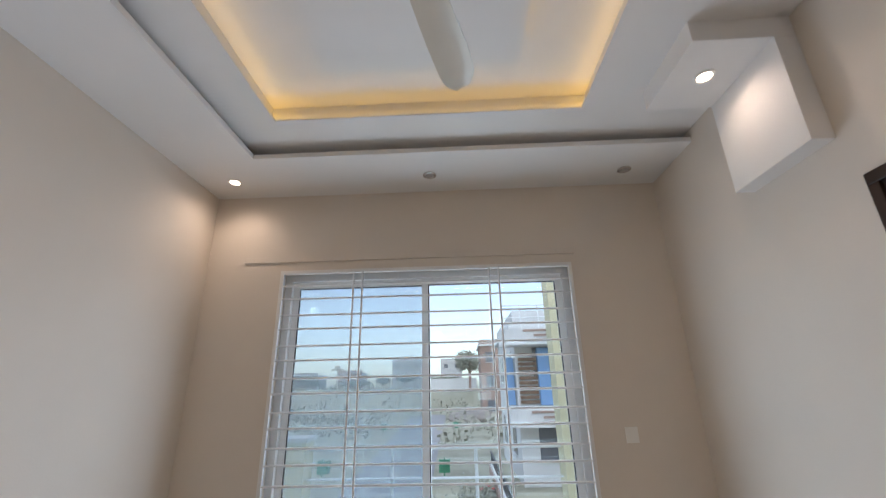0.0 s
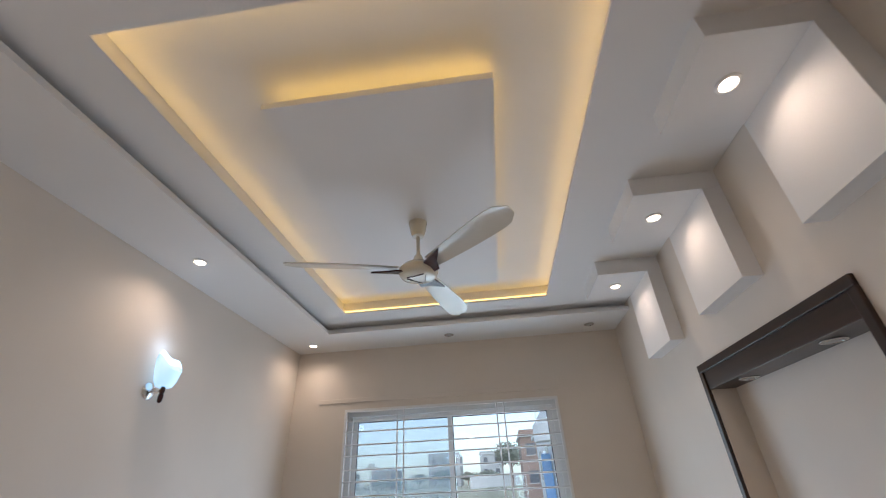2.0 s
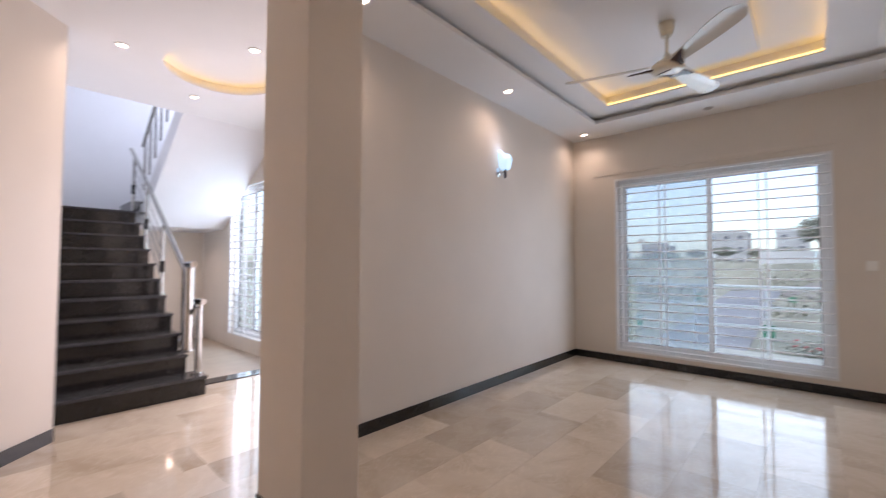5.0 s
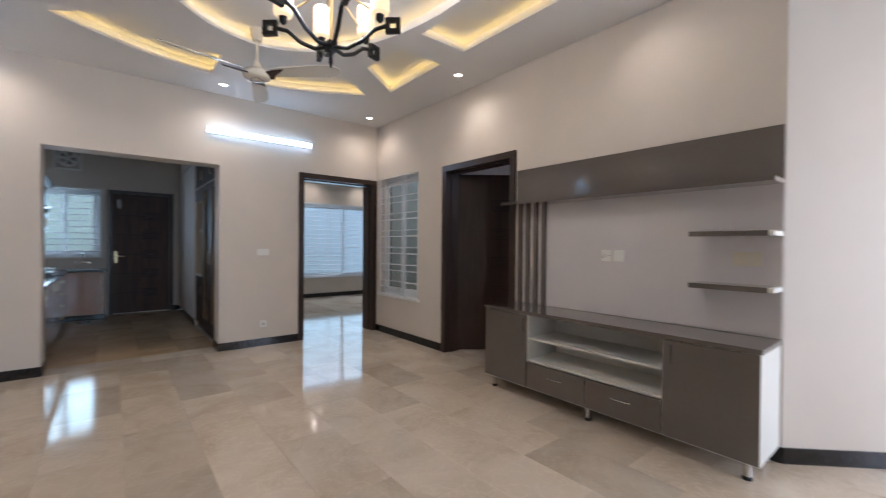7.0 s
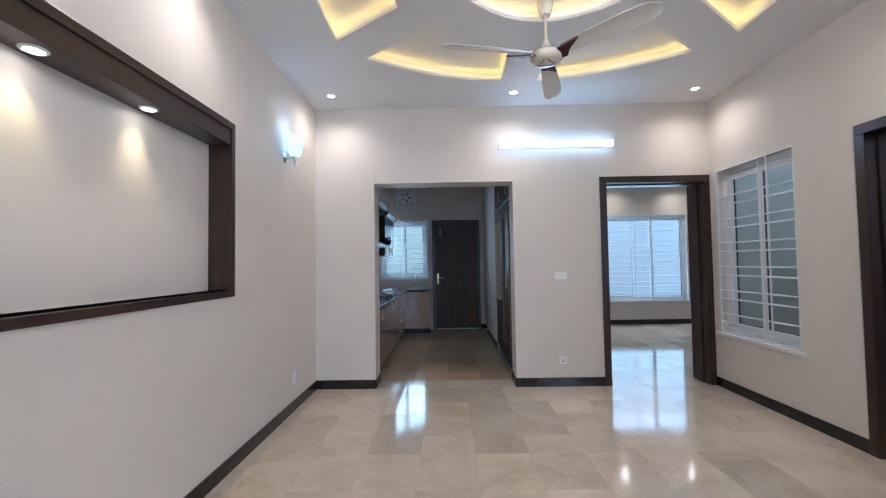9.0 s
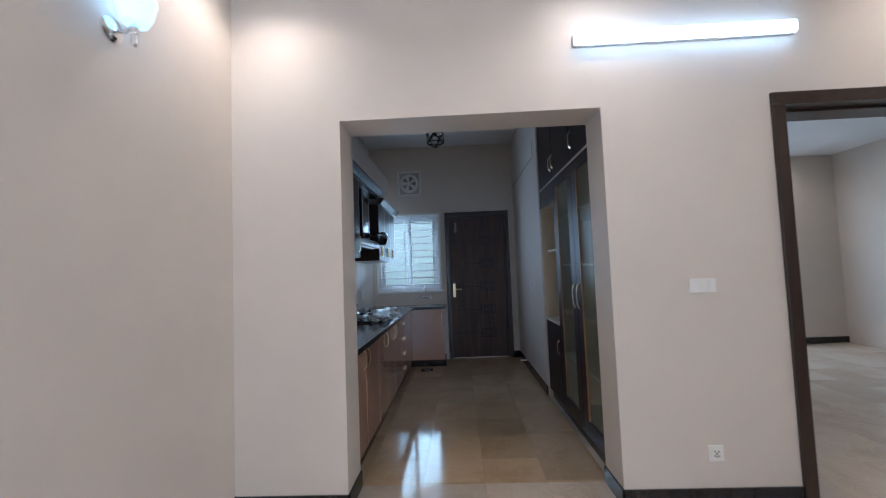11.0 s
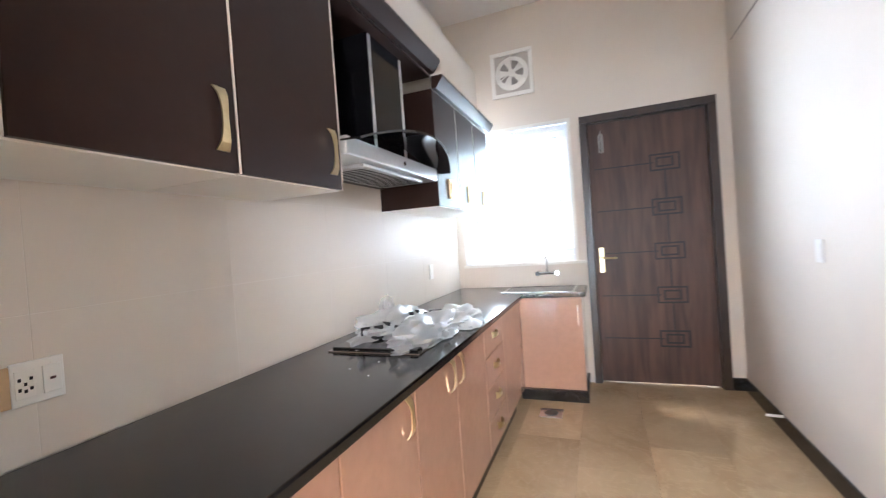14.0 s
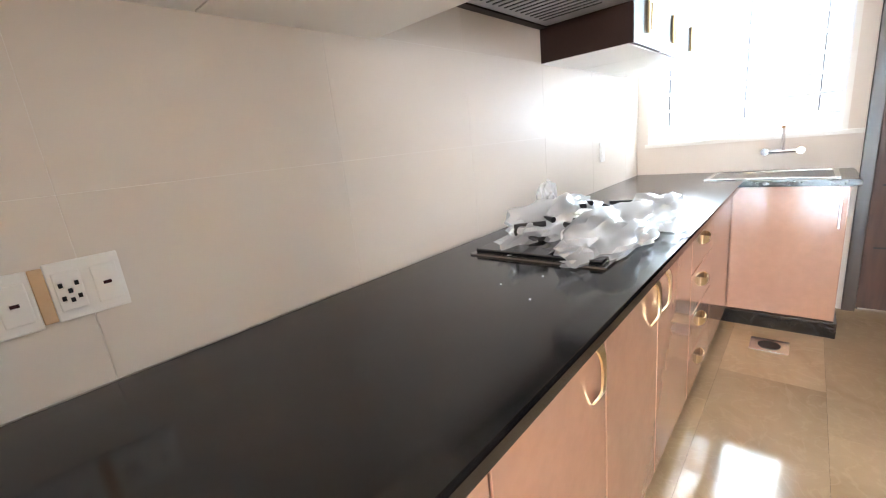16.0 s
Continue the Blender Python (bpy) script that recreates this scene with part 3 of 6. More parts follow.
w1 = barred_window("window_1", 2.237, 2.40, "wide white aluminium sliding window with white security bars", pair_bars(2.4, 0.118, 0.104, 0.126), (0.567, 0.636, 1.616, 1.691), 0.50)
w1.matrix_basis = pose(-1.125, FN + 0.05, 0.17)
SCREEN = bpy.data.materials.new("insect_screen")
SCREEN.use_nodes = True
snt = SCREEN.node_tree
s_tr = snt.nodes.new("ShaderNodeBsdfTransparent")
s_df = snt.nodes.new("ShaderNodeBsdfDiffuse")
s_df.inputs[0].default_value = (0.42, 0.50, 0.58, 1)
s_mx = snt.nodes.new("ShaderNodeMixShader")
s_mx.inputs[0].default_value = 0.30
snt.links.new(s_tr.outputs[0], s_mx.inputs[1])
snt.links.new(s_df.outputs[0], s_mx.inputs[2])
snt.links.new(s_mx.outputs[0], snt.nodes["Material Output"].inputs[0])
scr = finish("insect_screen", sum_boxes([(0.11, 1.09, 0.088, 0.089, 0.11, 2.29)]), SCREEN)
tagged(scr, label="fine grey insect mesh over one sash")
scr.parent = w1
scr.visible_shadow = False
w2 = barred_window("window_2", 1.03, 1.79, "white sliding window with security bars facing the light shaft", pair_bars(1.79, 0.12, 0.091, 0.164), (0.626, 0.723), 0.52)
w2.matrix_basis = pose(LW - 0.06, -7.75, 0.61, 0, 0, 90)
w3 = barred_window("window_3", 1.035, 1.25, "white kitchen window with thin security bars", pair_bars(1.25, 0.11, 0.11, 0.11), (0.468, 0.553), 0.52)
w3.matrix_basis = pose(1.94, KS - 0.05, 1.10, 0, 0, 180)
w4 = barred_window("window_4", 2.0, 1.94, "wide white bedroom window with security bars", pair_bars(1.94, 0.1, 0.10, 0.13), (0.75, 0.83), 0.62)
w4.matrix_basis = pose(-2.9, -12.42, 0.50, 0, 0, 180)
w5 = barred_window("window_5", 1.5, 2.42, "tall white stair hall window with security bars", pair_bars(2.42, 0.1, 0.11, 0.11), (0.6, 0.68), 0.5)
w5.matrix_basis = pose(-6.40, 0.50, 0.2)
struct("window_sill", B(LW - 0.06, LW + 0.03, -7.79, -6.68, 0.575, 0.61, bevel=0.004), WHITE, "white painted sill of the side window", "sill")
struct("trim_curtain_rail", B(-1.44, 1.16, FN - 0.012, FN + 0.004, 2.655, 2.70, bevel=0.003), PAINT, "painted wooden curtain batten above the window", "trim")
bm = sum_boxes([(-1.140, -1.125, FN - 0.012, FN + 0.05, 0.155, 2.585), (1.112, 1.127, FN - 0.012, FN + 0.05, 0.155, 2.585), (-1.125, 1.112, FN - 0.012, FN + 0.05, 2.57, 2.585), (-1.125, 1.112, FN - 0.012, FN + 0.05, 0.155, 0.17)])
struct("trim_window_front", bm, WHITE, "white rendered surround of the front window", "trim")
bm = sum_boxes([(0.88, 0.905, KS - 0.05, KS + 0.012, 1.075, 2.375), (0.905, 1.955, KS - 0.05, KS + 0.012, 2.35, 2.375), (0.81, 1.955, KS - 0.05, KS + 0.035, 1.075, 1.10)])
struct("trim_window_kitchen", bm, SHELFWHITE, "pale surround and ledge of the kitchen window", "trim")


# ---- doors ----
def door_frame(name, x0, x1, top, depth, label, face=0.075, lip=0.02):
    """Dark wooden frame, local: x across the opening, y 0 is the room face, going to -depth."""
    root = tagged(thing(name, (0, 0, 0), label, "door frame"), kind="structure")
    part("jamb", sum_boxes([(x0 - face, x0, -depth - lip, lip, 0, top), ], 0.004), DARKWOOD, root)
    part("jamb", sum_boxes([(x1, x1 + face, -depth - lip, lip, 0, top), ], 0.004), DARKWOOD, root)
    part("head", sum_boxes([(x0 - face, x1 + face, -depth - lip, lip, top, top + face), ], 0.004), DARKWOOD_H, root)
    part("stop", sum_boxes([(x0, x0 + 0.015, -depth * 0.75, -depth * 0.3, 0, top), (x1 - 0.015, x1, -depth * 0.75, -depth * 0.3, 0, top), (x0 + 0.015, x1 - 0.015, -depth * 0.75, -depth * 0.3, top - 0.015, top)]), DARKWOOD, root)
    return root


def door_leaf(w, h, handle_x, squares_x, label, group="", material=None):
    """A dark panelled leaf with grooves and square ornaments; local x 0..w, y thickness, z up; the face is +y."""
    root = tagged(thing("door_leaf", (0, 0, 0), label, "door", group))
    part("leaf", sum_boxes([(0, w, -0.04, 0.0, 0.012, h)], 0.003), material or DOORWOOD, root)
    n = 5
    for i in range(n):
        z = 1.89 - 0.373 * i
        part("groove", sum_boxes([(0.04, squares_x - 0.085, -0.002, 0.0012, z - 0.005, z + 0.005)] if handle_x < squares_x else [(squares_x + 0.085, w - 0.04, -0.002, 0.0012, z - 0.005, z + 0.005)]), GROOVE, root)
        for s, tk in ((0.10, 0.0012), (0.058, 0.0012)):
            q = sum_boxes([(squares_x - s * 1.15, squares_x + s * 1.15, 0, tk, z + s * 0.72 - 0.014, z + s * 0.72), (squares_x - s * 1.15, squares_x + s * 1.15, 0, tk, z - s * 0.72, z - s * 0.72 + 0.014), (squares_x - s * 1.15, squares_x - s * 1.15 + 0.014, 0, tk, z - s * 0.72 + 0.014, z + s * 0.72 - 0.014), (squares_x + s * 1.15 - 0.014, squares_x + s * 1.15, 0, tk, z - s * 0.72 + 0.014, z + s * 0.72 - 0.014)])
            part("square_groove", q, GROOVE, root)
        if i < n - 1:
            part("groove", sum_boxes([(squares_x - 0.005, squares_x + 0.005, -0.002, 0.0012, z - 0.373 + 0.064, z - 0.064)]), GROOVE, root)
    hp = part("handle_plate", sum_boxes([(handle_x - 0.022, handle_x + 0.022, 0, 0.01, 0.98, 1.20)], 0.004), GOLD, root, "brass-coloured handle plate")
    d = 1 if handle_x < w / 2 else -1
    part("handle_lever", sweep(bmesh.new(), [(handle_x, 0.008, 1.11), (handle_x, 0.05, 1.11), (handle_x + 0.02 * d, 0.055, 1.11), (handle_x + 0.12 * d, 0.052, 1.105)], 0.009), GOLD, hp)
    return root


d1 = door_frame("door_frame_1", -2.475, -1.375, 2.31, 0.29, "dark stained wooden frame of the bedroom doorway")
d1.matrix_basis = pose(0, LS, 0)
d2 = door_frame("door_frame_2", 0, 1.07, 2.30, 0.23, "dark stained wooden frame of the side room doorway")
d2.matrix_basis = pose(LW, -5.03, 0, 0, 0, -90)
# Darker wood than the other leaf: the side room's shade is in the colour.
lf2 = door_leaf(1.05, 2.29, 0.09, 0.5, "panelled wooden door half open into the side room, darkened for its shade", material=DARKWOOD)
lf2.matrix_basis = pose(LW - 0.20 - 1.05 * math.sin(radians(52)), -6.10 + 1.05 * math.cos(radians(52)), 0, 0, 0, 270 + 52)
d3 = door_frame("door_frame_3", -0.165, 0.745, 2.30, 0.12, "dark stained wooden frame of the kitchen back door", 0.062)
d3.matrix_basis = pose(0, KS, 0)
lf3 = door_leaf(0.905, 2.285, 0.85, 0.315, "closed dark brown panelled back door with square ornaments")
bolt = part("tower_bolt", cyl(bmesh.new(), (0.80, 0.014, 2.02), (0.80, 0.014, 2.22), 0.008, seg=10), RAILSTEEL, lf3, "steel tower bolt", True)
part("bolt_plate", sum_boxes([(0.78, 0.82, 0, 0.006, 2.03, 2.19)], 0.002), RAILSTEEL, bolt)
lf3.matrix_basis = pose(-0.1625, KS - 0.03, 0)
struct("door_threshold", B(-0.16, 0.74, KS - 0.16, KS - 0.08, -0.02, 0.008), WHITE, "pale stone threshold under the back door", "threshold")


# ---- stairs ----
RIS, TRD, SX = 0.195, 0.28, -3.80
stairs = thing("staircase", (SX, -1.35, 0), "polished black granite staircase climbing to a landing", "staircase")
for i in range(11):
    x1 = SX - TRD * i
    yn = -0.735 if i == 0 else -0.84
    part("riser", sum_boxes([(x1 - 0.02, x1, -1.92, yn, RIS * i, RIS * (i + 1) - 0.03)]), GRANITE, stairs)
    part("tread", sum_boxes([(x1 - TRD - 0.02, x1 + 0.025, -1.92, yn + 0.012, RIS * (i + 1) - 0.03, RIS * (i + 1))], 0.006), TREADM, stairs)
part("landing", sum_boxes([(-7.75, SX - TRD * 11 + 0.26, -1.92, 0.45, 2.115, 2.145)]), GRANITE, stairs)
bm = bmesh.new()
v = [bm.verts.new((x, y, z)) for y in (-1.92, -0.845) for x, z in ((SX - 0.06, 0), (SX - 0.08, 0.005), (SX - 0.08 - TRD * 10.7, 2.08), (-7.75, 2.11), (-7.75, 1.95), (SX - TRD * 11, 1.95), (SX - 0.5, 0))]
bm.faces.new(v[:7])
bm.faces.new(list(reversed(v[7:])))
for i in range(7):
    j = (i + 1) % 7
    bm.faces.new((v[i], v[j], v[7 + j], v[7 + i]))
part("flight_slab", bm, STAIRWHITE, stairs)
# winder corner step and the second flight over the passage
part("winder", sum_boxes([(-7.75, -6.9, -0.84, -0.5, 2.146, 2.34)], 0.004), GRANITE, stairs)
bm = bmesh.new()
v = [bm.verts.new((x, y, z)) for y in (-0.73, 0.45) for x, z in ((-7.75, 1.96), (-6.75, 1.96), (-4.82, H), (-4.82, H + 0.35), (-6.75, 2.30), (-7.75, 2.112))]
bm.faces.new(v[:6])
bm.faces.new(list(reversed(v[6:])))
for i in range(6):
    j = (i + 1) % 6
    bm.faces.new((v[i], v[j], v[6 + j], v[6 + i]))
part("upper_flight", bm, STAIRWHITE, stairs)
part("lower_step", sum_boxes([(-4.36, -4.14, -0.73, 0.44, -0.16, 0.012)], 0.005), GRANITE, stairs)

rail = thing("stair_railing", (SX, -0.86, 0), "stainless steel stair railing with round handrail", "railing")
pts = []
for i in (1, 4, 7, 10):
    x = SX - TRD * i - 0.15
    z = RIS * (i + 1)
    pts.append((x, z))
ry = -0.80
post = part("newel_post", lathe(bmesh.new(), [(0.075, 0), (0.075, 0.012), (0.056, 0.02), (0.056, 0.90), (0.06, 0.905), (0.06, 0.93), (0.02, 0.935)], (pts[0][0], ry, pts[0][1]), 16), RAILSTEEL, rail, smooth=True)
part("rail_end", cyl(bmesh.new(), (pts[0][0] - 0.05, ry, pts[0][1] + 0.965), (pts[0][0] + 0.12, ry + 0.02, pts[0][1] + 0.965), 0.034, seg=18), CHROME, rail, "polished steel handrail end", True)
for x, z in pts[1:]:
    part("post", lathe(bmesh.new(), [(0.038, 0), (0.038, 0.012), (0.02, 0.02), (0.02, 0.86)], (x, ry - 0.05, z), 14), RAILSTEEL, rail, smooth=True)
    part("clamp", sum_boxes([(x - 0.02, x + 0.02, ry - 0.075, ry - 0.025, z + 0.28, z + 0.42)], 0.004), BLACK, rail)
sl = RIS / TRD
part("handrail", sweep(bmesh.new(), [(pts[0][0], ry - 0.02, pts[0][1] + 0.88), (pts[-1][0], ry - 0.05, pts[-1][1] + 0.87), (pts[-1][0] - 0.25, ry - 0.05, pts[-1][1] + 1.02)], 0.025, 12), RAILSTEEL, rail, smooth=True)
for o in (0.22, 0.38, 0.54, 0.70):
    part("rail_bar", sweep(bmesh.new(), [(pts[1][0], ry - 0.05, pts[1][1] + o), (pts[-1][0], ry - 0.05, pts[-1][1] + o)], 0.008, 8), RAILSTEEL, rail, smooth=True)
post2 = thing("lower_railing", (-3.93, -0.775, RIS), "short stainless steel railing post on the first black step", "railing")
part("post", lathe(bmesh.new(), [(0.06, 0), (0.06, 0.012), (0.03, 0.02), (0.03, 0.70), (0.04, 0.71), (0.04, 0.735)], (-3.93, -0.775, RIS), 16), RAILSTEEL, post2, smooth=True)
part("rail_end", cyl(bmesh.new(), (-4.02, -0.775, RIS + 0.765), (-3.83, -0.76, RIS + 0.765), 0.03, seg=18), CHROME, post2, "polished steel handrail end", True)
part("handrail", sweep(bmesh.new(), [(-4.0, -0.775, RIS + 0.76), (-5.6, -0.7, -0.3)], 0.02, 10), RAILSTEEL, post2, smooth=True)
up = thing("upper_railing", (-5.1, -0.78, 3.0), "stainless steel railing of the upper flight", "railing")
part("handrail", sweep(bmesh.new(), [(-6.6, -0.78, 3.15), (-4.97, -0.78, 4.3)], 0.022, 10), RAILSTEEL, up, smooth=True)
for k in range(6):
    x = -6.5 + 0.28 * k
    z = 2.34 + (x + 6.75) * sl
    part("post", cyl(bmesh.new(), (x, -0.77, z - 0.05), (x, -0.77, z + 0.82), 0.017, seg=10), RAILSTEEL, up, smooth=True)


# ---- small fittings used in several places ----
def downlight(x, y, z, on=True, watts=9, tx=None, ty=None, r=0.04, cone=150):
    root = thing("downlight", (x, y, z), "round recessed ceiling spotlight, switched on" if on else "round recessed ceiling spotlight, switched off", "downlight", "recessed spotlights")
    part("rim", lathe(bmesh.new(), [(r + 0.012, -0.001), (r + 0.012, -0.006), (r, -0.010), (r - 0.004, -0.006), (r - 0.006, -0.0015)], (x, y, z), 24), PLASTIC if on else STEEL, root, smooth=True)
    part("lens", lathe(bmesh.new(), [(r - 0.006, -0.006), (r * 0.5, -0.008), (0.002, -0.0085)], (x, y, z), 20), BULB if on else BULBOFF, root)
    if on:
        spot("spot", x, y, z - 0.02, watts, tx=tx, ty=ty, cone=cone, colour=(1.0, 0.79, 0.57) if cone > 100 else (1.0, 0.74, 0.34))
    return root


def switch_plate(name, w, h, m, rows, label, category="switch", sockets=False, mat_=None):
    """A wall plate, local x across, z up, face to -y."""
    root = thing(name, (0, 0, 0), label, category)
    part("plate", sum_boxes([(-w / 2, w / 2, -0.008, 0, -h / 2, h / 2)], 0.003), mat_ or PLASTIC, root)
    for i in range(rows):
        x = -w / 2 + w * (i + 0.5) / rows
        rk = part("rocker", sum_boxes([(x - w / rows * 0.36, x + w / rows * 0.36, -0.012, -0.008, -h * 0.33, h * 0.33)], 0.002), mat_ or PLASTIC, root)
        if sockets and i == 0:
            for px, pz in ((-0.011, 0.012), (0.011, 0.012), (0, 0.0), (-0.011, -0.012), (0.011, -0.012), (0, -0.017)):
                part("socket_hole", sum_boxes([(x + px - 0.003, x + px + 0.003, -0.0135, -0.012, pz - 0.004, pz + 0.004)]), BLACK, rk)
        if sockets and i == rows - 1:
            part("indicator", sum_boxes([(x - 0.006, x + 0.006, -0.0135, -0.012, -0.003, 0.003)]), MAROON, rk)
    root.matrix_basis = m
    return root


def wall_lamp(x, y, z, d, label, dark):
    """A wall lamp with an opal shade; d is the way off the wall along x."""
    root = thing("wall_lamp", (x, y, z), label, "wall lamp")
    part("back_plate", lathe_x(bmesh.new(), [(0.055, 0), (0.055, 0.008), (0.045, 0.018), (0.015, 0.024)], (x, y, z), d), CHROME, root, smooth=True)
    part("arm", sweep(bmesh.new(), [(x + d * 0.015, y, z), (x + d * 0.06, y, z - 0.012), (x + d * 0.10, y, z + 0.02)], 0.009), CHROME, root, smooth=True)
    part("finial", lathe(bmesh.new(), [(0.004, -0.10), (0.014, -0.09), (0.016, -0.05), (0.011, -0.045), (0.016, -0.03), (0.012, 0.0)], (x + d * 0.10, y, z + 0.02), 12), MAROON if dark else CHROME, root, smooth=True)
    bm = bmesh.new()
    seg, prof = 16, [(0.045, 0.0), (0.062, 0.035), (0.072, 0.09), (0.078, 0.14), (0.072, 0.175)]
    rings = []
    for r, h in prof:
        rings.append([bm.verts.new((x + d * 0.10 + r * math.cos(2 * math.pi * i / seg), y + r * 1.1 * math.sin(2 * math.pi * i / seg), z + 0.02 + h + (0.012 * math.cos(8 * math.pi * i / seg) if h > 0.15 else 0) - (d * 0.34 * h * math.cos(2 * math.pi * i / seg) if h > 0.12 else 0))) for i in range(seg)])
    for a, b in zip(rings, rings[1:]):
        for i in range(seg):
            j = (i + 1) % seg
            bm.faces.new((a[i], a[j], b[j], b[i]))
    bm.faces.new(list(reversed(rings[0])))
    sh = part("shade", bm, OPAL, root, "glowing cool white glass shade", True)
    p = bpy.data.lights.new("wall_lamp_bulb", "POINT")
    p.energy, p.color, p.shadow_soft_size = 0.4, (0.6, 0.82, 1.0), 0.05
    new("wall_lamp_bulb", p).location = (x + d * 0.07, y, z + 0.27)
    return root


def lathe_x(bm, profile, c, d, seg=20):
    rings = []
    for r, h in profile:
        rings.append([bm.verts.new((c[0] + d * h, c[1] + r * math.cos(2 * math.pi * i / seg), c[2] + r * math.sin(2 * math.pi * i / seg))) for i in range(seg)])
    for a, b in zip(rings, rings[1:]):
        for i in range(seg):
            j = (i + 1) % seg
            bm.faces.new((a[i], a[j], b[j], b[i]))
    bm.faces.new(rings[-1])
    return bm


def ceiling_fan(x, y, z_top, z_hub, angles, label):
    """A three-bladed ceiling fan at rest."""
    root = thing("ceiling_fan", (x, y, z_hub), label, "ceiling fan")
    part("canopy", lathe(bmesh.new(), [(0.062, 0), (0.058, -0.02), (0.05, -0.07), (0.038, -0.105), (0.016, -0.11)], (x, y, z_top), 24), CREAM, root, smooth=True)
    part("rod", cyl(bmesh.new(), (x, y, z_top - 0.10), (x, y, z_hub + 0.09), 0.012, seg=12), CREAM, root, smooth=True)
    part("collar", lathe(bmesh.new(), [(0.022, 0.15), (0.034, 0.12), (0.05, 0.09), (0.085, 0.07)], (x, y, z_hub), 24), CREAM, root, smooth=True)
    part("motor_housing", lathe(bmesh.new(), [(0.06, 0.085), (0.10, 0.07), (0.122, 0.045), (0.122, 0.02), (0.112, 0.002), (0.09, -0.008), (0.02, -0.014)], (x, y, z_hub), 32), CREAM, root, smooth=True)
    # plain dark chevrons under the motor
    for k in range(3):
        ring = []
        for ra, aa in ((0.072, 0), (0.050, 14), (0.052, 92), (0.072, 106)):
            a = radians(aa + 120 * k + 200)
            ring.append((x + ra * math.cos(a), y + ra * math.sin(a)))
        bm = bmesh.new()
        lo = [bm.verts.new((*q, z_hub - 0.0165)) for q in ring]
        hi = [bm.verts.new((*q, z_hub - 0.0085)) for q in ring]
        bm.faces.new(lo)
        bm.faces.new(list(reversed(hi)))
        for i in range(4):
            j = (i + 1) % 4
            bm.faces.new((lo[i], hi[i], hi[j], lo[j]))
        part("badge", bm, MAROON, root, "dark plain badge under the motor")
    for a in angles:
        ca, sa_ = math.cos(radians(a)), math.sin(radians(a))
        bm = bmesh.new()
        top, bot = [], []
        n = 12
        for i in range(n + 1):
            k = i / n
            r = 0.13 + 0.67 * k
            w0 = 0.045 + 0.030 * min(1, k * 1.5)
            w1 = 0.050 + 0.022 * math.sin(k * 2.2)
            if k > 0.85:
                f = math.sqrt(max(0.05, 1 - ((k - 0.85) / 0.15) ** 2 * 0.85))
                w0, w1 = w0 * f, w1 * f
            sag = 0.028 * (1 - k) + 0.012
            row_t, row_b = [], []
            for u in (-1, -0.4, 0.3, 1):
                wv = w0 * u if u < 0 else w1 * u
                zz = z_hub + 0.03 + sag * 0.6 - 0.30 * wv + 0.01 * (1 - u * u)
                p = Vector((x + ca * r - sa_ * wv, y + sa_ * r + ca * wv, zz))
                row_t.append(bm.verts.new(p))
                row_b.append(bm.verts.new(p - Vector((0, 0, 0.006))))
            top.append(row_t)
            bot.append(row_b)
        for i in range(n):
            for j in range(3):
                bm.faces.new((top[i][j], top[i + 1][j], top[i + 1][j + 1], top[i][j + 1]))
                bm.faces.new((bot[i][j + 1], bot[i + 1][j + 1], bot[i + 1][j], bot[i][j]))
            for j in (0, 3):
                bm.faces.new((top[i][j], bot[i][j], bot[i + 1][j], top[i + 1][j]))
        bm.faces.new([*top[-1], *reversed(bot[-1])])
        bm.faces.new([*reversed(top[0]), *bot[0]])
        bl = part("blade", bm, BLADE, root, smooth=True)
        bm = bmesh.new()
        pts_ = [(0.09, -0.04), (0.29, -0.062), (0.19, 0.0), (0.15, 0.05), (0.09, 0.045)]
        lo = [bm.verts.new((x + ca * r - sa_ * w, y + sa_ * r + ca * w, z_hub + 0.018 - 0.30 * w)) for r, w in pts_]
        hi = [bm.verts.new(v_.co + Vector((0, 0, 0.012))) for v_ in lo]
        bm.faces.new(lo)
        bm.faces.new(list(reversed(hi)))
        for i in range(5):
            j = (i + 1) % 5
            bm.faces.new((lo[i], hi[i], hi[j], lo[j]))
        part("bracket", bm, MAROON, bl, "dark maroon blade bracket")
    return root


def niche_frame(x, y0, y1, z0, z1, label):
    """Dark wooden lining of a wall niche, open to -x; a deep head holds the spotlights."""
    root = thing("niche_frame", (x, (y0 + y1) / 2, z0), label, "niche frame")
    d, f = 0.15, 0.045
    part("head", sum_boxes([(x - 0.02, x + d, y0, y1, z1 - 0.05, z1)], 0.004), DARKWOOD_H, root)
    part("head_box", sum_boxes([(x - 0.008, x + d, y0 + f, y1 - f, z1 - 0.16, z1 - 0.05)], 0.003), DARKWOOD_H, root)
    part("bottom_rail", sum_boxes([(x - 0.02, x + d, y0, y1, z0, z0 + f)], 0.004), DARKWOOD_H, root)
    part("side", sum_boxes([(x - 0.02, x + d, y0, y0 + f, z0 + f, z1 - 0.05)], 0.004), DARKWOOD, root)
    part("side", sum_boxes([(x - 0.02, x + d, y1 - f, y1, z0 + f, z1 - 0.05)], 0.004), DARKWOOD, root)
    return root


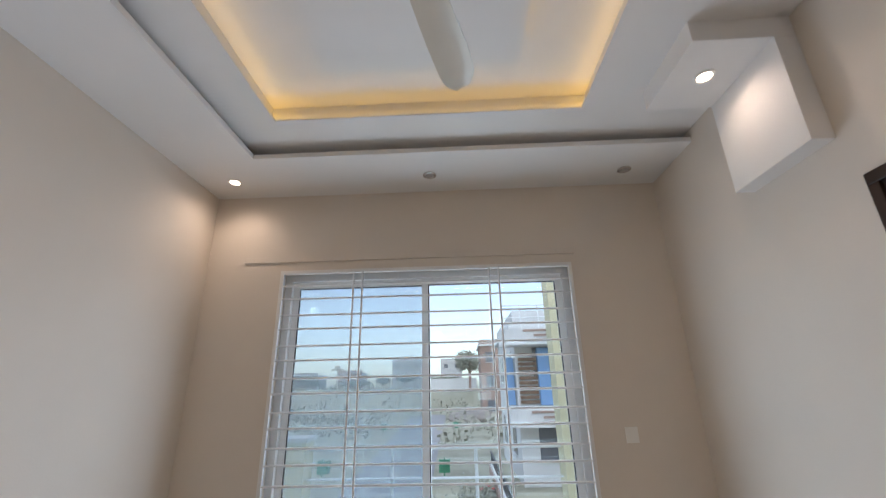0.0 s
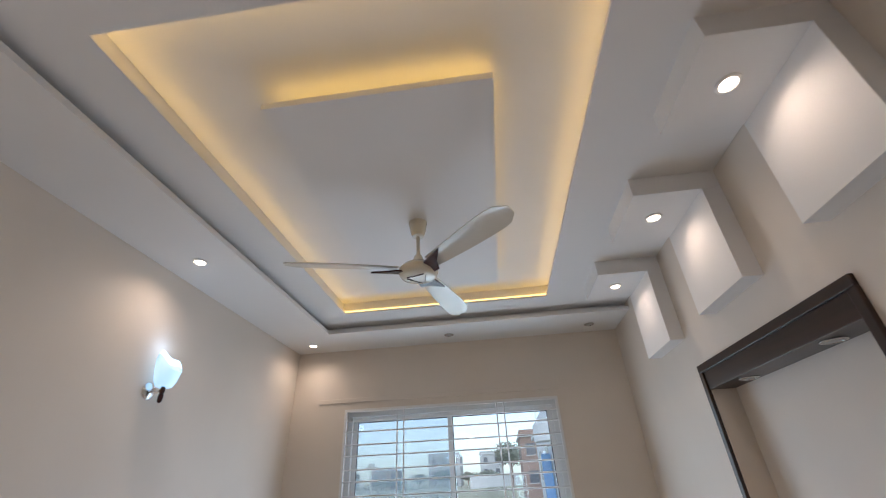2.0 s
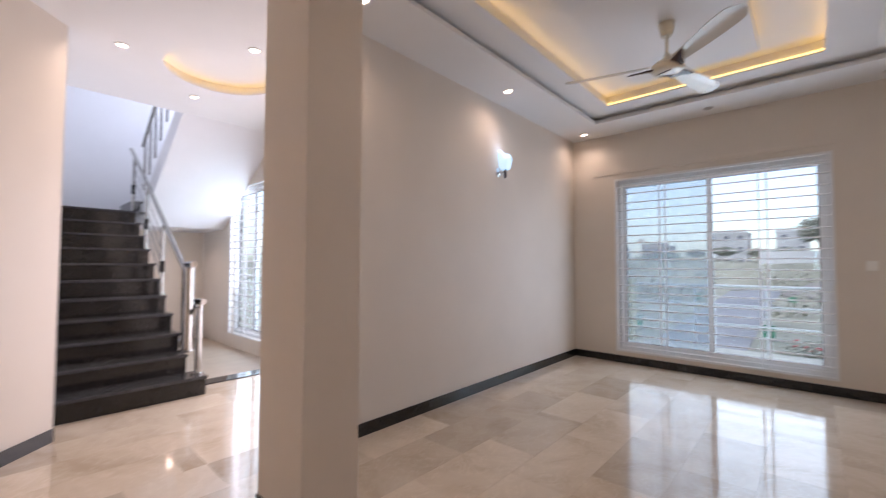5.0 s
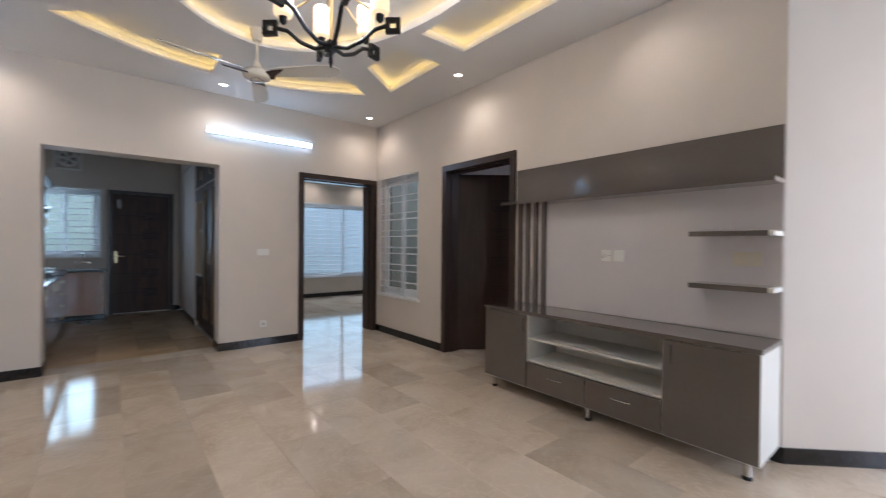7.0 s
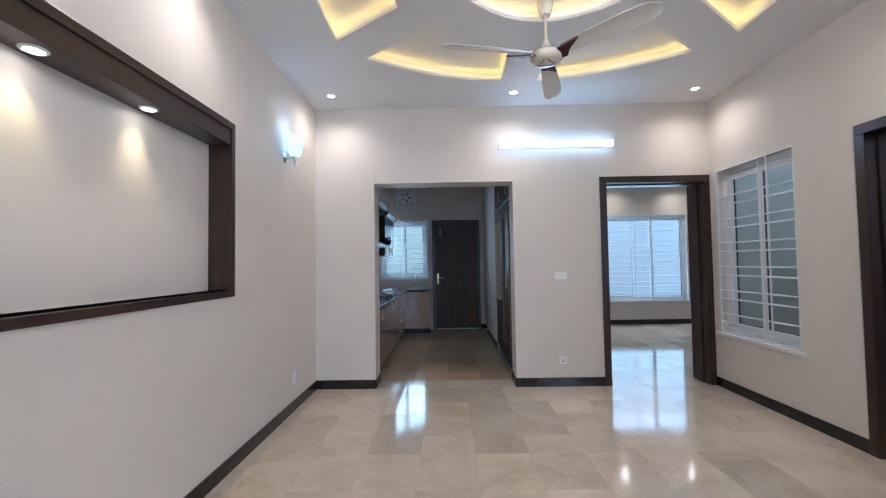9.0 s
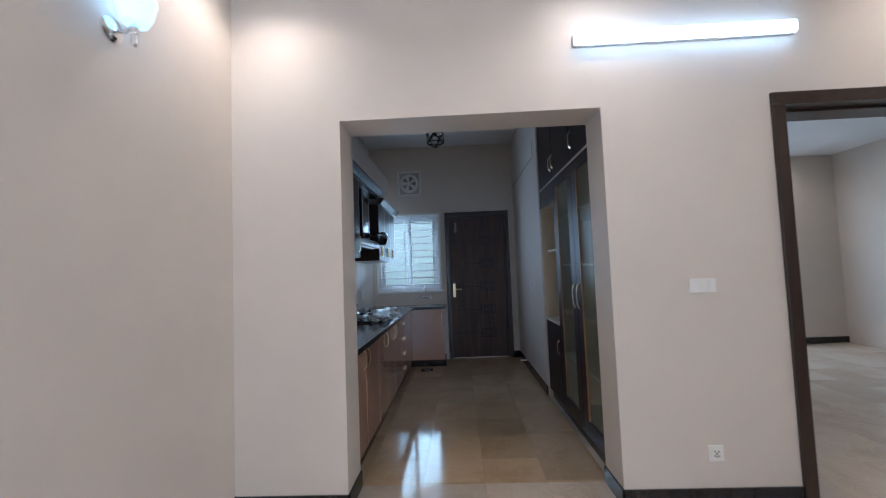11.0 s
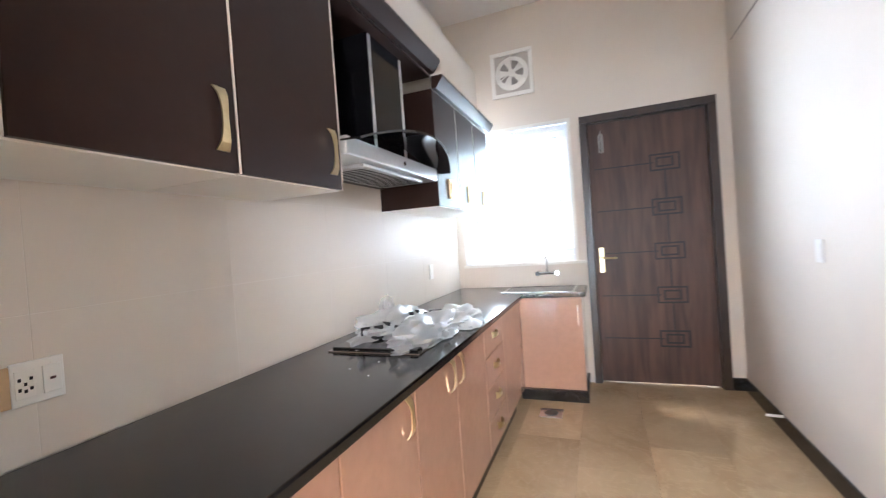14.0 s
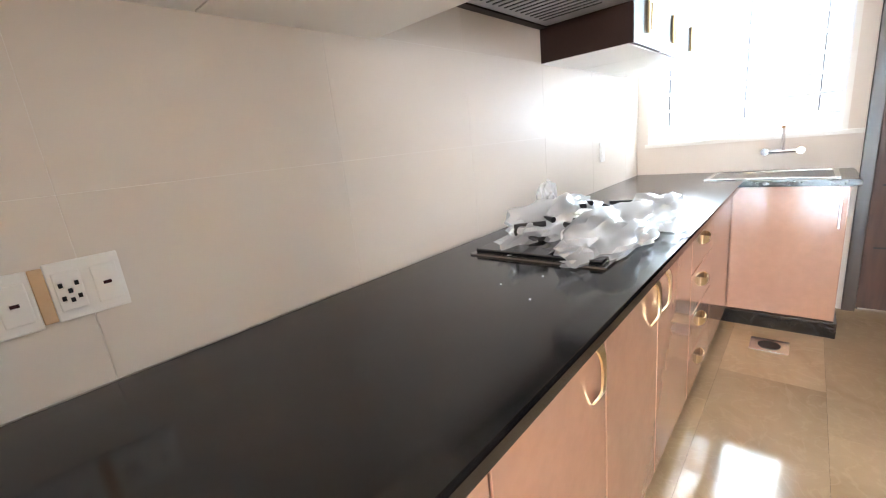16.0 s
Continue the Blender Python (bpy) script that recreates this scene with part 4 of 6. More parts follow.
# ---- front room ----
ceiling_fan(0.092, 1.39, 3.345, 2.945, (-45, 75, 199), "cream three-bladed ceiling fan with dark maroon brackets")
for y0, y1 in ((0.178, 0.675), (1.153, 1.683), (2.184, 2.69)):
    br = thing("ceiling_bracket", (1.6, (y0 + y1) / 2, H), "white plaster ceiling bracket with a lit wall panel", "plaster bracket", "plaster brackets")
    part("shelf", sum_boxes([(1.395, FE, y0, y1, H - 0.03, 3.335)], 0.002), WHITE, br)
    part("wall_panel", sum_boxes([(1.772, FE, y0, y1, 2.65, H - 0.03)], 0.002), WHITE, br)
    downlight(1.585, (y0 + y1) / 2 - 0.01, H - 0.03, watts=5, tx=1.72)
for x, y, on in ((-1.46, 1.42, 1), (-1.46, 3.40, 1), (0.06, 3.41, 0), (1.55, 3.44, 0), (-1.38, -0.56, 1), (0.03, -0.66, 1)):
    downlight(x, y, H, bool(on), 11)
wall_lamp(FW, 1.637, 2.43, 1, "chrome wall lamp with a glowing white glass shade", True)
niche_frame(FE, 0.715, 2.125, 1.155, 2.44, "dark stained wooden niche frame in the front room wall")
for y in (1.05, 1.75):
    downlight(FE + 0.07, y, 2.28, False)
switch_plate("wall_switch", 0.085, 0.10, pose(1.385, FN - 0.001, 1.36), 1, "small white wall switch beside the window")

# ---- lounge ----
ceiling_fan(-0.295, -6.15, H + 0.11, 2.90, (14, 134, 252), "cream three-bladed ceiling fan with dark maroon brackets below the lounge ceiling")
for y in (-7.48, -5.49, -3.52):
    for x in (1.69, -0.27, -2.2):
        if x == -0.27 and y != -7.48:
            continue
        downlight(x, y, H, True, 16 if x > 1 else 6.5 if y > -4 else 15)
niche_frame(LE, -6.05, -3.31, 1.205, 2.437, "long dark stained wooden niche frame with small spotlights")
for y in (-5.32, -4.71, -4.10):
    downlight(LE + 0.07, y, 2.277, True, 5.5, r=0.035, tx=LE + 0.12, cone=80)
wall_lamp(LE, -6.975, 2.44, -1, "wall lamp with a fluted glowing white glass shade", False)
switch_plate("wall_socket", 0.075, 0.115, pose(LE - 0.001, -7.19, 0.31, 0, 0, 90 + 180), 1, "white wall socket low on the lounge wall", "socket")
switch_plate("wall_switch", 0.15, 0.085, pose(-0.825, LS + 0.001, 1.255, 0, 0, 180), 3, "white switch plate beside the kitchen opening")
switch_plate("wall_socket", 0.085, 0.09, pose(-0.83, LS + 0.001, 0.295, 0, 0, 180), 1, "white wall socket low beside the kitchen opening", "socket", True)
tl = thing("tube_light", (-0.81, LS, 2.76), "lit white linear tube light on the wall", "tube light")
part("housing", sum_boxes([(-1.47, -0.15, LS, LS + 0.03, 2.735, 2.80)], 0.004), PLASTIC, tl)
part("tube", sum_boxes([(-1.455, -0.165, LS + 0.03, LS + 0.062, 2.732, 2.803)], 0.012), TUBE, tl)

for x in (-4.6, -3.2, -1.9):
    downlight(x, -12.0, 3.1, True, 14)

# chandelier
ch = thing("chandelier", (-0.29, -4.48, 2.55), "dark metal chandelier with glowing warm cylinder shades", "chandelier")
cx, cy, cz = -0.29, -4.48, 2.57
part("stem", cyl(bmesh.new(), (cx, cy, cz), (cx, cy, H + 0.10), 0.012, seg=10), GOLD, ch)
part("ceiling_rose", lathe(bmesh.new(), [(0.06, 0), (0.06, -0.02), (0.02, -0.035)], (cx, cy, H + 0.108), 20), GOLD, ch, smooth=True)
part("hub", sum_boxes([(cx - 0.03, cx + 0.03, cy - 0.03, cy + 0.03, cz - 0.03, cz + 0.03)], 0.006), BLACK, ch)
part("drop_finial", lathe(bmesh.new(), [(0.004, -0.13), (0.014, -0.10), (0.012, -0.05), (0.02, -0.03)], (cx, cy, cz), 12), BLACK, ch, smooth=True)
for k in range(6):
    a = radians(18 + 60 * k)
    ca, sa_ = math.cos(a), math.sin(a)
    arm = part("arm", sweep(bmesh.new(), [(cx + ca * r, cy + sa_ * r, cz + z) for r, z in ((0.02, 0.0), (0.10, -0.01), (0.19, 0.03), (0.27, 0.10), (0.36, 0.125))], 0.013, 8), BLACK, ch, smooth=True)
    turn = Matrix.Translation((cx, cy, cz)) @ Matrix.Rotation(a, 4, "Z")
    bm = sum_boxes([(0.335, 0.425, -0.016, 0.016, 0.075, 0.099), (0.335, 0.425, -0.016, 0.016, 0.141, 0.165), (0.335, 0.361, -0.016, 0.016, 0.099, 0.141), (0.399, 0.425, -0.016, 0.016, 0.099, 0.141)], 0.003)
    bmesh.ops.transform(bm, matrix=turn, verts=bm.verts[:])
    part("square_ring", bm, BLACK, ch)
    part("chain", sweep(bmesh.new(), [(cx + ca * 0.02, cy + sa_ * 0.02, cz + 0.55), (cx + ca * 0.12, cy + sa_ * 0.12, cz + 0.30), (cx + ca * 0.30, cy + sa_ * 0.30, cz + 0.19)], 0.006, 6), GOLD, ch, smooth=True)
    sx, sy = cx + ca * 0.30, cy + sa_ * 0.30
    s = part("shade", lathe(bmesh.new(), [(0.02, 0.0), (0.052, 0.006), (0.058, 0.03), (0.058, 0.19), (0.05, 0.20), (0.02, 0.202)], (sx, sy, cz + 0.19), 20), SHADEGLASS, ch, "warm glowing opal glass cylinder", True)
    part("cup", lathe(bmesh.new(), [(0.008, -0.05), (0.022, -0.035), (0.026, -0.004), (0.01, 0.0)], (sx, sy, cz + 0.19), 14), BLACK, s, smooth=True)
cl = bpy.data.lights.new("chandelier_glow", "POINT")
cl.energy, cl.color, cl.shadow_soft_size = 26, (1.0, 0.88, 0.74), 0.10
new("chandelier_glow", cl).location = (cx, cy, cz + 0.45)

# media wall unit
U0, U1, UF = -4.94, -2.752, -2.115
mu = thing("media_cabinet", (-2.4, -3.87, 0), "glossy taupe low media cabinet with open white shelves on steel legs", "media cabinet")
part("top", sum_boxes([(LW + 0.005, UF + 0.012, U0 - 0.01, U1 + 0.01, 0.755, 0.785)], 0.003), TAUPE, mu)
part("bottom_panel", sum_boxes([(LW + 0.005, UF - 0.004, U0, U1, 0.105, 0.125)]), SHELFWHITE, mu)
part("side_panel", sum_boxes([(LW + 0.005, UF - 0.004, U0, U0 + 0.018, 0.125, 0.755)]), SHELFWHITE, mu)
part("side_panel", sum_boxes([(LW + 0.005, UF - 0.004, U1 - 0.018, U1, 0.125, 0.755)]), SHELFWHITE, mu, "white side of the cabinet")
part("divider", sum_boxes([(LW + 0.005, UF - 0.004, -4.445, -4.427, 0.125, 0.755)]), SHELFWHITE, mu)
part("divider", sum_boxes([(LW + 0.005, UF - 0.004, -3.29, -3.272, 0.125, 0.755)]), SHELFWHITE, mu)
part("back_panel", sum_boxes([(LW + 0.004, LW + 0.012, U0 + 0.018, U1 - 0.018, 0.125, 0.755)]), SHELFWHITE, mu)
part("shelf", sum_boxes([(LW + 0.012, UF - 0.02, -4.427, -3.29, 0.535, 0.553)]), SHELFWHITE, mu)
part("shelf", sum_boxes([(LW + 0.012, UF - 0.004, -4.427, -3.29, 0.345, 0.363)]), SHELFWHITE, mu)
for y0, y1, hy in ((U0, -4.432, -4.47), (-3.285, U1, -3.235)):
    dr = part("door", sum_boxes([(UF - 0.004, UF + 0.010, y0 + 0.002, y1 - 0.002, 0.115, 0.752)], 0.002), TAUPE, mu)
    part("handle", sum_boxes([(UF + 0.010, UF + 0.022, hy - 0.008, hy + 0.008, 0.60, 0.72)], 0.003), TAUPE, dr)
for y0, y1 in ((-4.425, -3.86), (-3.852, -3.292)):
    dr = part("drawer", sum_boxes([(UF - 0.004, UF + 0.010, y0, y1, 0.115, 0.340)], 0.002), TAUPE, mu)
    part("handle", sweep(bmesh.new(), [(UF + 0.008, (y0 + y1) / 2 - 0.07, 0.25), (UF + 0.026, (y0 + y1) / 2 - 0.05, 0.253), (UF + 0.026, (y0 + y1) / 2 + 0.05, 0.253), (UF + 0.008, (y0 + y1) / 2 + 0.07, 0.25)], 0.005), STEEL, dr, smooth=True)
for x in (UF - 0.05, LW + 0.06):
    for y in (U0 + 0.08, -3.86, U1 - 0.07):
        lg = part("leg", lathe(bmesh.new(), [(0.022, 0.02), (0.022, 0.105)], (x, y, 0), 16), STEEL, mu, smooth=True)
        part("foot", lathe(bmesh.new(), [(0.026, 0.0), (0.028, 0.01), (0.022, 0.022)], (x, y, 0), 16), BLACK, lg, smooth=True)
mp = thing("wall_panelling", (LW, -3.85, 0.8), "pale wall panelling with taupe header, slats and shelf", "wall panelling")
part("panel", sum_boxes([(LW + 0.002, LW + 0.016, -4.9, -2.745, 0.787, 1.80)]), CREAMPANEL, mp)
part("header", sum_boxes([(LW + 0.002, LW + 0.03, -4.915, -2.745, 1.80, 2.145)], 0.002), TAUPE, mp)
part("header_shelf", sum_boxes([(LW + 0.002, LW + 0.235, -4.95, -2.745, 1.772, 1.80)], 0.002), TAUPE, mp)
for k in range(4):
    y = -4.89 + 0.098 * k
    part("slat", sum_boxes([(LW + 0.016, LW + 0.04, y, y + 0.045, 0.787, 1.772)], 0.002), TAUPE, mp)
for z in (1.455, 1.105):
    sh = thing("wall_shelf", (LW, -2.95, z), "short taupe floating wall shelf with white end bracket", "wall shelf", "floating shelves")
    part("board", sum_boxes([(LW + 0.016, LW + 0.225, -3.215, -2.775, z - 0.016, z + 0.018)], 0.002), TAUPE, sh)
    part("end_bracket", sum_boxes([(LW + 0.016, LW + 0.222, -2.775, -2.745, z - 0.014, z + 0.016)], 0.002), SHELFWHITE, sh)
m90 = lambda y, z: pose(LW + 0.016, y, z, 0, 0, 90)
switch_plate("wall_socket", 0.092, 0.098, m90(-3.925, 1.29), 2, "white socket plate on the media panel", "socket", True)
switch_plate("wall_switch", 0.095, 0.095, m90(-3.815, 1.29), 2, "white switch plate on the media panel")
switch_plate("wall_switch", 0.16, 0.095, m90(-2.93, 1.29), 4, "ivory switch plate between the floating shelves", mat_=IVORY)

# lobby
for x, y in ((-3.42, -1.58), (-2.66, -0.78), (-4.18, -0.80)):
    downlight(x, y, H, True, 24)
downlight(-7.0, -0.2, 1.955, True, 16)


# ---- kitchen ----
def curved_handle(parent, p, up=True, d=(-1, 0), l=0.14, material=None):
    """A wide bowed handle at p, standing off along d."""
    x, y, z = p
    bm = bmesh.new()
    n = 8
    rows = []
    for i in range(n + 1):
        k = i / n * 2 - 1
        w = 0.009 + 0.011 * k * k
        off = 0.018 * (1 - k ** 4) + 0.005
        rows.append((k * l / 2, off, w))
    vs = []
    for s, off, w in rows:
        ring = []
        for o2, ww in ((off, -w), (off, w), (off - 0.005, w), (off - 0.005, -w)):
            px, py = x + d[0] * o2, y + d[1] * o2
            if up:
                q = (px - d[1] * ww, py + d[0] * ww, z + s)
            else:
                q = (px - d[1] * s, py + d[0] * s, z + ww)
            ring.append(bm.verts.new(q))
        vs.append(ring)
    for a, b in zip(vs, vs[1:]):
        for i in range(4):
            j = (i + 1) % 4
            bm.faces.new((a[i], a[j], b[j], b[i]))
    bm.faces.new(vs[0])
    bm.faces.new(list(reversed(vs[-1])))
    return part("handle", bm, material or GOLD, parent, "golden bowed handle")


CF = 1.345      # front of the base units
ys = [KB, -8.57, -9.05, -9.505, -9.945, -10.43]
for k in range(len(ys) - 1):
    y1, y0 = ys[k], ys[k + 1]
    u = thing("base_cabinet", ((CF + KE) / 2, (y0 + y1) / 2, 0), "rose-brown laminate kitchen base unit with golden handle under the black worktop", "kitchen cabinet", "kitchen base units")
    part("carcass", sum_boxes([(CF + 0.018, KE - 0.013, y0, y1, 0.09, 0.845)]), EDGE, u)
    dr = part("door", sum_boxes([(CF, CF + 0.018, y0 + 0.004, y1 - 0.004, 0.095, 0.84)], 0.002), ROSEWOOD, u)
    hy = y0 + 0.065 if k in (0, 2, 3) else y1 - 0.05
    curved_handle(dr, (CF, hy, 0.75))
    part("plinth", sum_boxes([(CF + 0.03, CF + 0.05, y0, y1, 0, 0.09)]), GRANITE, u)
u = thing("drawer_unit", ((CF + KE) / 2, -10.85, 0), "rose-brown laminate kitchen drawer unit with golden cup handles", "kitchen cabinet", "kitchen base units")
part("carcass", sum_boxes([(CF + 0.018, KE - 0.013, -11.29, -10.43, 0.09, 0.845)]), EDGE, u)
for k in range(4):
    z0 = 0.095 + 0.187 * k
    dr = part("drawer", sum_boxes([(CF, CF + 0.018, -10.89, -10.434, z0, z0 + 0.182)], 0.002), ROSEWOOD, u)
    curved_handle(dr, (CF, -10.66, z0 + 0.10), up=False, l=0.085)
part("door", sum_boxes([(CF, CF + 0.018, -11.29, -10.894, 0.095, 0.84)], 0.002), ROSEWOOD, u)
part("plinth", sum_boxes([(CF + 0.03, CF + 0.05, -11.29, -10.43, 0, 0.09)]), GRANITE, u)
u = thing("sink_cabinet", (1.1, -11.8, 0), "rose-brown laminate sink unit with black plinth", "kitchen cabinet", "kitchen base units")
part("carcass", sum_boxes([(0.86, KE - 0.013, KS + 0.002, -11.575, 0.09, 0.845)]), ROSEWOOD, u)
part("corner_panel", sum_boxes([(CF + 0.004, CF + 0.018, -11.575, -11.292, 0.09, 0.845)]), ROSEWOOD, u)
dr = part("door", sum_boxes([(0.864, CF - 0.002, -11.575, -11.557, 0.098, 0.84)], 0.002), ROSEWOOD, u)
part("handle", sum_boxes([(0.885, 0.895, -11.557, -11.545, 0.62, 0.78)], 0.003), STEEL, dr)
part("plinth", sum_boxes([(0.845, CF + 0.03, KS + 0.004, -11.548, 0, 0.088)], 0.002), GRANITE, u)
bm = bmesh.new()
out = [(KE - 0.012, KB - 0.002), (1.310, KB - 0.002), (1.310, -11.528), (0.825, -11.528), (0.825, KS + 0.012), (KE - 0.012, KS + 0.012)]
lo = [bm.verts.new((*p, 0.845)) for p in out]
hi = [bm.verts.new((*p, 0.88)) for p in out]
bm.faces.new(lo)
bm.faces.new(list(reversed(hi)))
for i in range(6):
    j = (i + 1) % 6
    bm.faces.new((lo[i], hi[i], hi[j], lo[j]))
bmesh.ops.bevel(bm, geom=[e for e in bm.edges if all(abs(v_.co.z - 0.88) < 1e-4 for v_ in e.verts)], offset=0.008, segments=2, affect="EDGES")
wt = tagged(finish("worktop", bm, GRANITE), "polished black granite L-shaped kitchen worktop", "worktop")
# sink
sk = thing("sink", (1.15, -11.78, 0.88), "stainless steel sink set in the black worktop", "sink")
part("rim", sum_boxes([(0.90, 1.50, -11.60, -11.575, 0.88, 0.886), (0.90, 1.50, -11.985, -11.96, 0.88, 0.886), (0.90, 0.925, -11.96, -11.60, 0.88, 0.886), (1.475, 1.50, -11.96, -11.60, 0.88, 0.886)], 0.002), STEEL, sk)
part("basin", sum_boxes([(0.925, 1.475, -11.96, -11.60, 0.8805, 0.8825)]), BLACKGLASS, sk)
tp = thing("kitchen_tap", (1.16, KS, 1.02), "chrome wall-mounted mixer tap with two knobs", "tap")
for dx in (-0.085, 0.085):
    part("knob", cyl(bmesh.new(), (1.16 + dx, KS, 1.0), (1.16 + dx, KS + 0.06, 1.0), 0.027, 0.022, 14), CHROME, tp, smooth=True)
part("body", cyl(bmesh.new(), (1.075, KS + 0.045, 1.0), (1.245, KS + 0.045, 1.0), 0.014, seg=12), CHROME, tp, smooth=True)
part("spout", sweep(bmesh.new(), [(1.16, KS + 0.045, 1.0), (1.16, KS + 0.05, 1.14), (1.16, KS + 0.10, 1.175), (1.16, KS + 0.20, 1.15)], 0.010), CHROME, tp, smooth=True)

# gas hob, still in its wrapping
hb = thing("gas_hob", (1.65, -10.1, 0.88), "black gas hob half unpacked from clear plastic on the worktop", "hob")
part("plate", sum_boxes([(1.44, 1.87, -10.46, -9.745, 0.886, 0.900)], 0.004), BLACKGLASS, hb)
part("edge_board", sum_boxes([(1.425, 1.885, -10.475, -9.73, 0.8805, 0.886)]), TAUPE, hb)
for y in (-9.93, -10.27):
    for x in (1.55, 1.75):
        b = part("burner", lathe(bmesh.new(), [(0.055, 0.0), (0.055, 0.015), (0.035, 0.02), (0.035, 0.03), (0.01, 0.034)], (x, y, 0.900), 18), BLACK, hb, smooth=True)
    for k in range(4):
        a = radians(45 + 90 * k)
        part("pan_support", sweep(bmesh.new(), [(1.65 + 0.17 * math.cos(a), y + 0.12 * math.sin(a), 0.900), (1.65 + 0.17 * math.cos(a), y + 0.12 * math.sin(a), 0.96), (1.65 + 0.05 * math.cos(a), y + 0.04 * math.sin(a), 0.963)], 0.011, 6), BLACK, hb)
for k, (x, y, s) in enumerate(((1.56, -9.90, 0.05), (1.74, -9.96, 0.045), (1.70, -10.18, 0.05), (1.56, -10.30, 0.045))):
    part("foam_block", sum_boxes([(x - s, x + s, y - s * 1.1, y + s * 1.1, 0.905, 0.955)], 0.012), FOAM, hb, "white foam packing block")


def crumple(name, x, y, z, rx, ry, rz, seed, parent, label):
    rnd = random.Random(seed)
    bm = bmesh.new()
    bmesh.ops.create_icosphere(bm, subdivisions=4, radius=1.0)
    for v_ in bm.verts:
        n1 = noise.noise(v_.co * 1.7 + Vector((seed, 0, 0)))
        n2 = noise.noise(v_.co * 4.5 + Vector((0, seed, 0)))
        r = 1 + 0.55 * n1 + 0.35 * abs(n2)
        q = v_.co * r
        v_.co = Vector((x + q.x * rx, y + q.y * ry, z + max(-0.02, q.z * rz)))
    return part(name, bm, CLEARWRAP, parent, label, True)


CLEARWRAP = glass("clear_wrap", (0.93, 0.94, 0.95), 0.12)
nt = CLEARWRAP.node_tree
wd = nt.nodes.new("ShaderNodeBsdfDiffuse")
wd.inputs[0].default_value = (0.85, 0.86, 0.87, 1)
wm = nt.nodes.new("ShaderNodeMixShader")
wm.inputs[0].default_value = 0.32
old = nt.nodes["Material Output"].inputs[0].links[0].from_socket
nt.links.new(old, wm.inputs[1])
nt.links.new(wd.outputs[0], wm.inputs[2])
nt.links.new(wm.outputs[0], nt.nodes["Material Output"].inputs[0])
crumple("plastic_wrap", 1.50, -10.00, 0.905, 0.12, 0.27, 0.075, 3, hb, "crumpled clear plastic wrapping")
crumple("plastic_wrap", 1.46, -10.32, 0.905, 0.12, 0.17, 0.075, 8, hb, "crumpled clear plastic wrapping")
crumple("plastic_wrap", 1.76, -10.10, 0.91, 0.10, 0.30, 0.085, 12, hb, "crumpled clear plastic wrapping")
crumple("plastic_wrap", 1.84, -10.22, 0.96, 0.035, 0.05, 0.09, 21, hb, "crumpled clear plastic wrapping")
for k, (x, y) in enumerate(((1.55, -9.62), (1.50, -9.46), (1.62, -9.52))):
    tagged(finish("crumb", bx(bmesh.new(), x, x + 0.005, y, y + 0.004, 0.8805, 0.883, bevel=0.0008), FOAM), "small white crumb of packing on the worktop", "crumb", "crumbs")

# tiled splashback, one slab per tile
splash = struct("splashback", B(KE - 0.0114, KE - 0.0005, KS + 0.01, KB, 0.88, 2.4), TILEGROUT, "cream tiled splashback", "splashback")
for r in range(3):
    z0, z1 = ((0.882, 1.2395), (1.2405, 1.5775), (1.5785, 2.30))[r]
    for c in range(7):
        y1 = KB - c * 0.6
        y0 = max(y1 - 0.599, KS + 0.012)
        if y1 - y0 < 0.05:
            continue
        part("tile", sum_boxes([(KE - 0.012, KE - 0.003, y0, y1, z0, z1)], 0.0008), TILE, splash)

# wall units
WF = 1.605


def wall_unit(y0, y1, z0, z1, handle_y, label, hm, silver=False):
    u = thing("wall_cabinet", ((WF + KE) / 2, (y0 + y1) / 2, z0), label, "kitchen cabinet", "kitchen wall units")
    part("carcass", sum_boxes([(WF + 0.018, KE - 0.013, y0, y1, z0, z1)]), SHELFWHITE, u, "white cabinet body")
    part("side", sum_boxes([(WF + 0.001, KE - 0.013, y1, y1 + 0.002, z0 + 0.003, z1)]), ESPRESSO, u)
    dr = part("door", sum_boxes([(WF, WF + 0.018, y0 + 0.005, y1 - 0.005, z0 + 0.004, z1 - 0.002)], 0.002), ESPRESSO, u)
    part("edge_strip", sum_boxes([(WF - 0.001, WF + 0.017, y0 - 0.003, y0 + 0.004, z0 + 0.002, z1)]), EDGE, u)
    if silver:
        for s in (-0.022, 0.022):
            part("handle", sum_boxes([(WF - 0.012, WF, handle_y + s - 0.005, handle_y + s + 0.005, z0 + 0.06, z0 + 0.19)], 0.003), GOLD, dr)
        part("handle", sum_boxes([(WF - 0.012, WF, handle_y - 0.017, handle_y + 0.017, z0 + 0.06, z0 + 0.07), (WF - 0.012, WF, handle_y - 0.017, handle_y + 0.017, z0 + 0.18, z0 + 0.19)], 0.002), GOLD, dr)
    else:
        curved_handle(dr, (WF, handle_y, z0 + 0.14), l=0.17)
    return u


for y0, y1 in ((-8.57, KB - 0.004), (-9.056, -8.573), (-9.538, -9.06)):
    wall_unit(y0, y1, 1.572, 2.38, y0 + 0.055, "dark espresso laminate wall unit with golden handle", GOLD)
for k, (y0, y1) in enumerate(((-10.98, -10.555), (-11.40, -10.985), (-11.82, -11.405))):
    wall_unit(y0, y1, 1.572, 2.30, (y0 + y1) / 2, "dark espresso laminate wall unit with framed golden handle beside the window", GOLD, True)
struct("splash_panel_dark", B(KE - 0.05, KE - 0.013, -10.55, -9.54, 1.72, 2.38), ESPRESSO, "dark laminate panel behind the cooker hood", "panel")
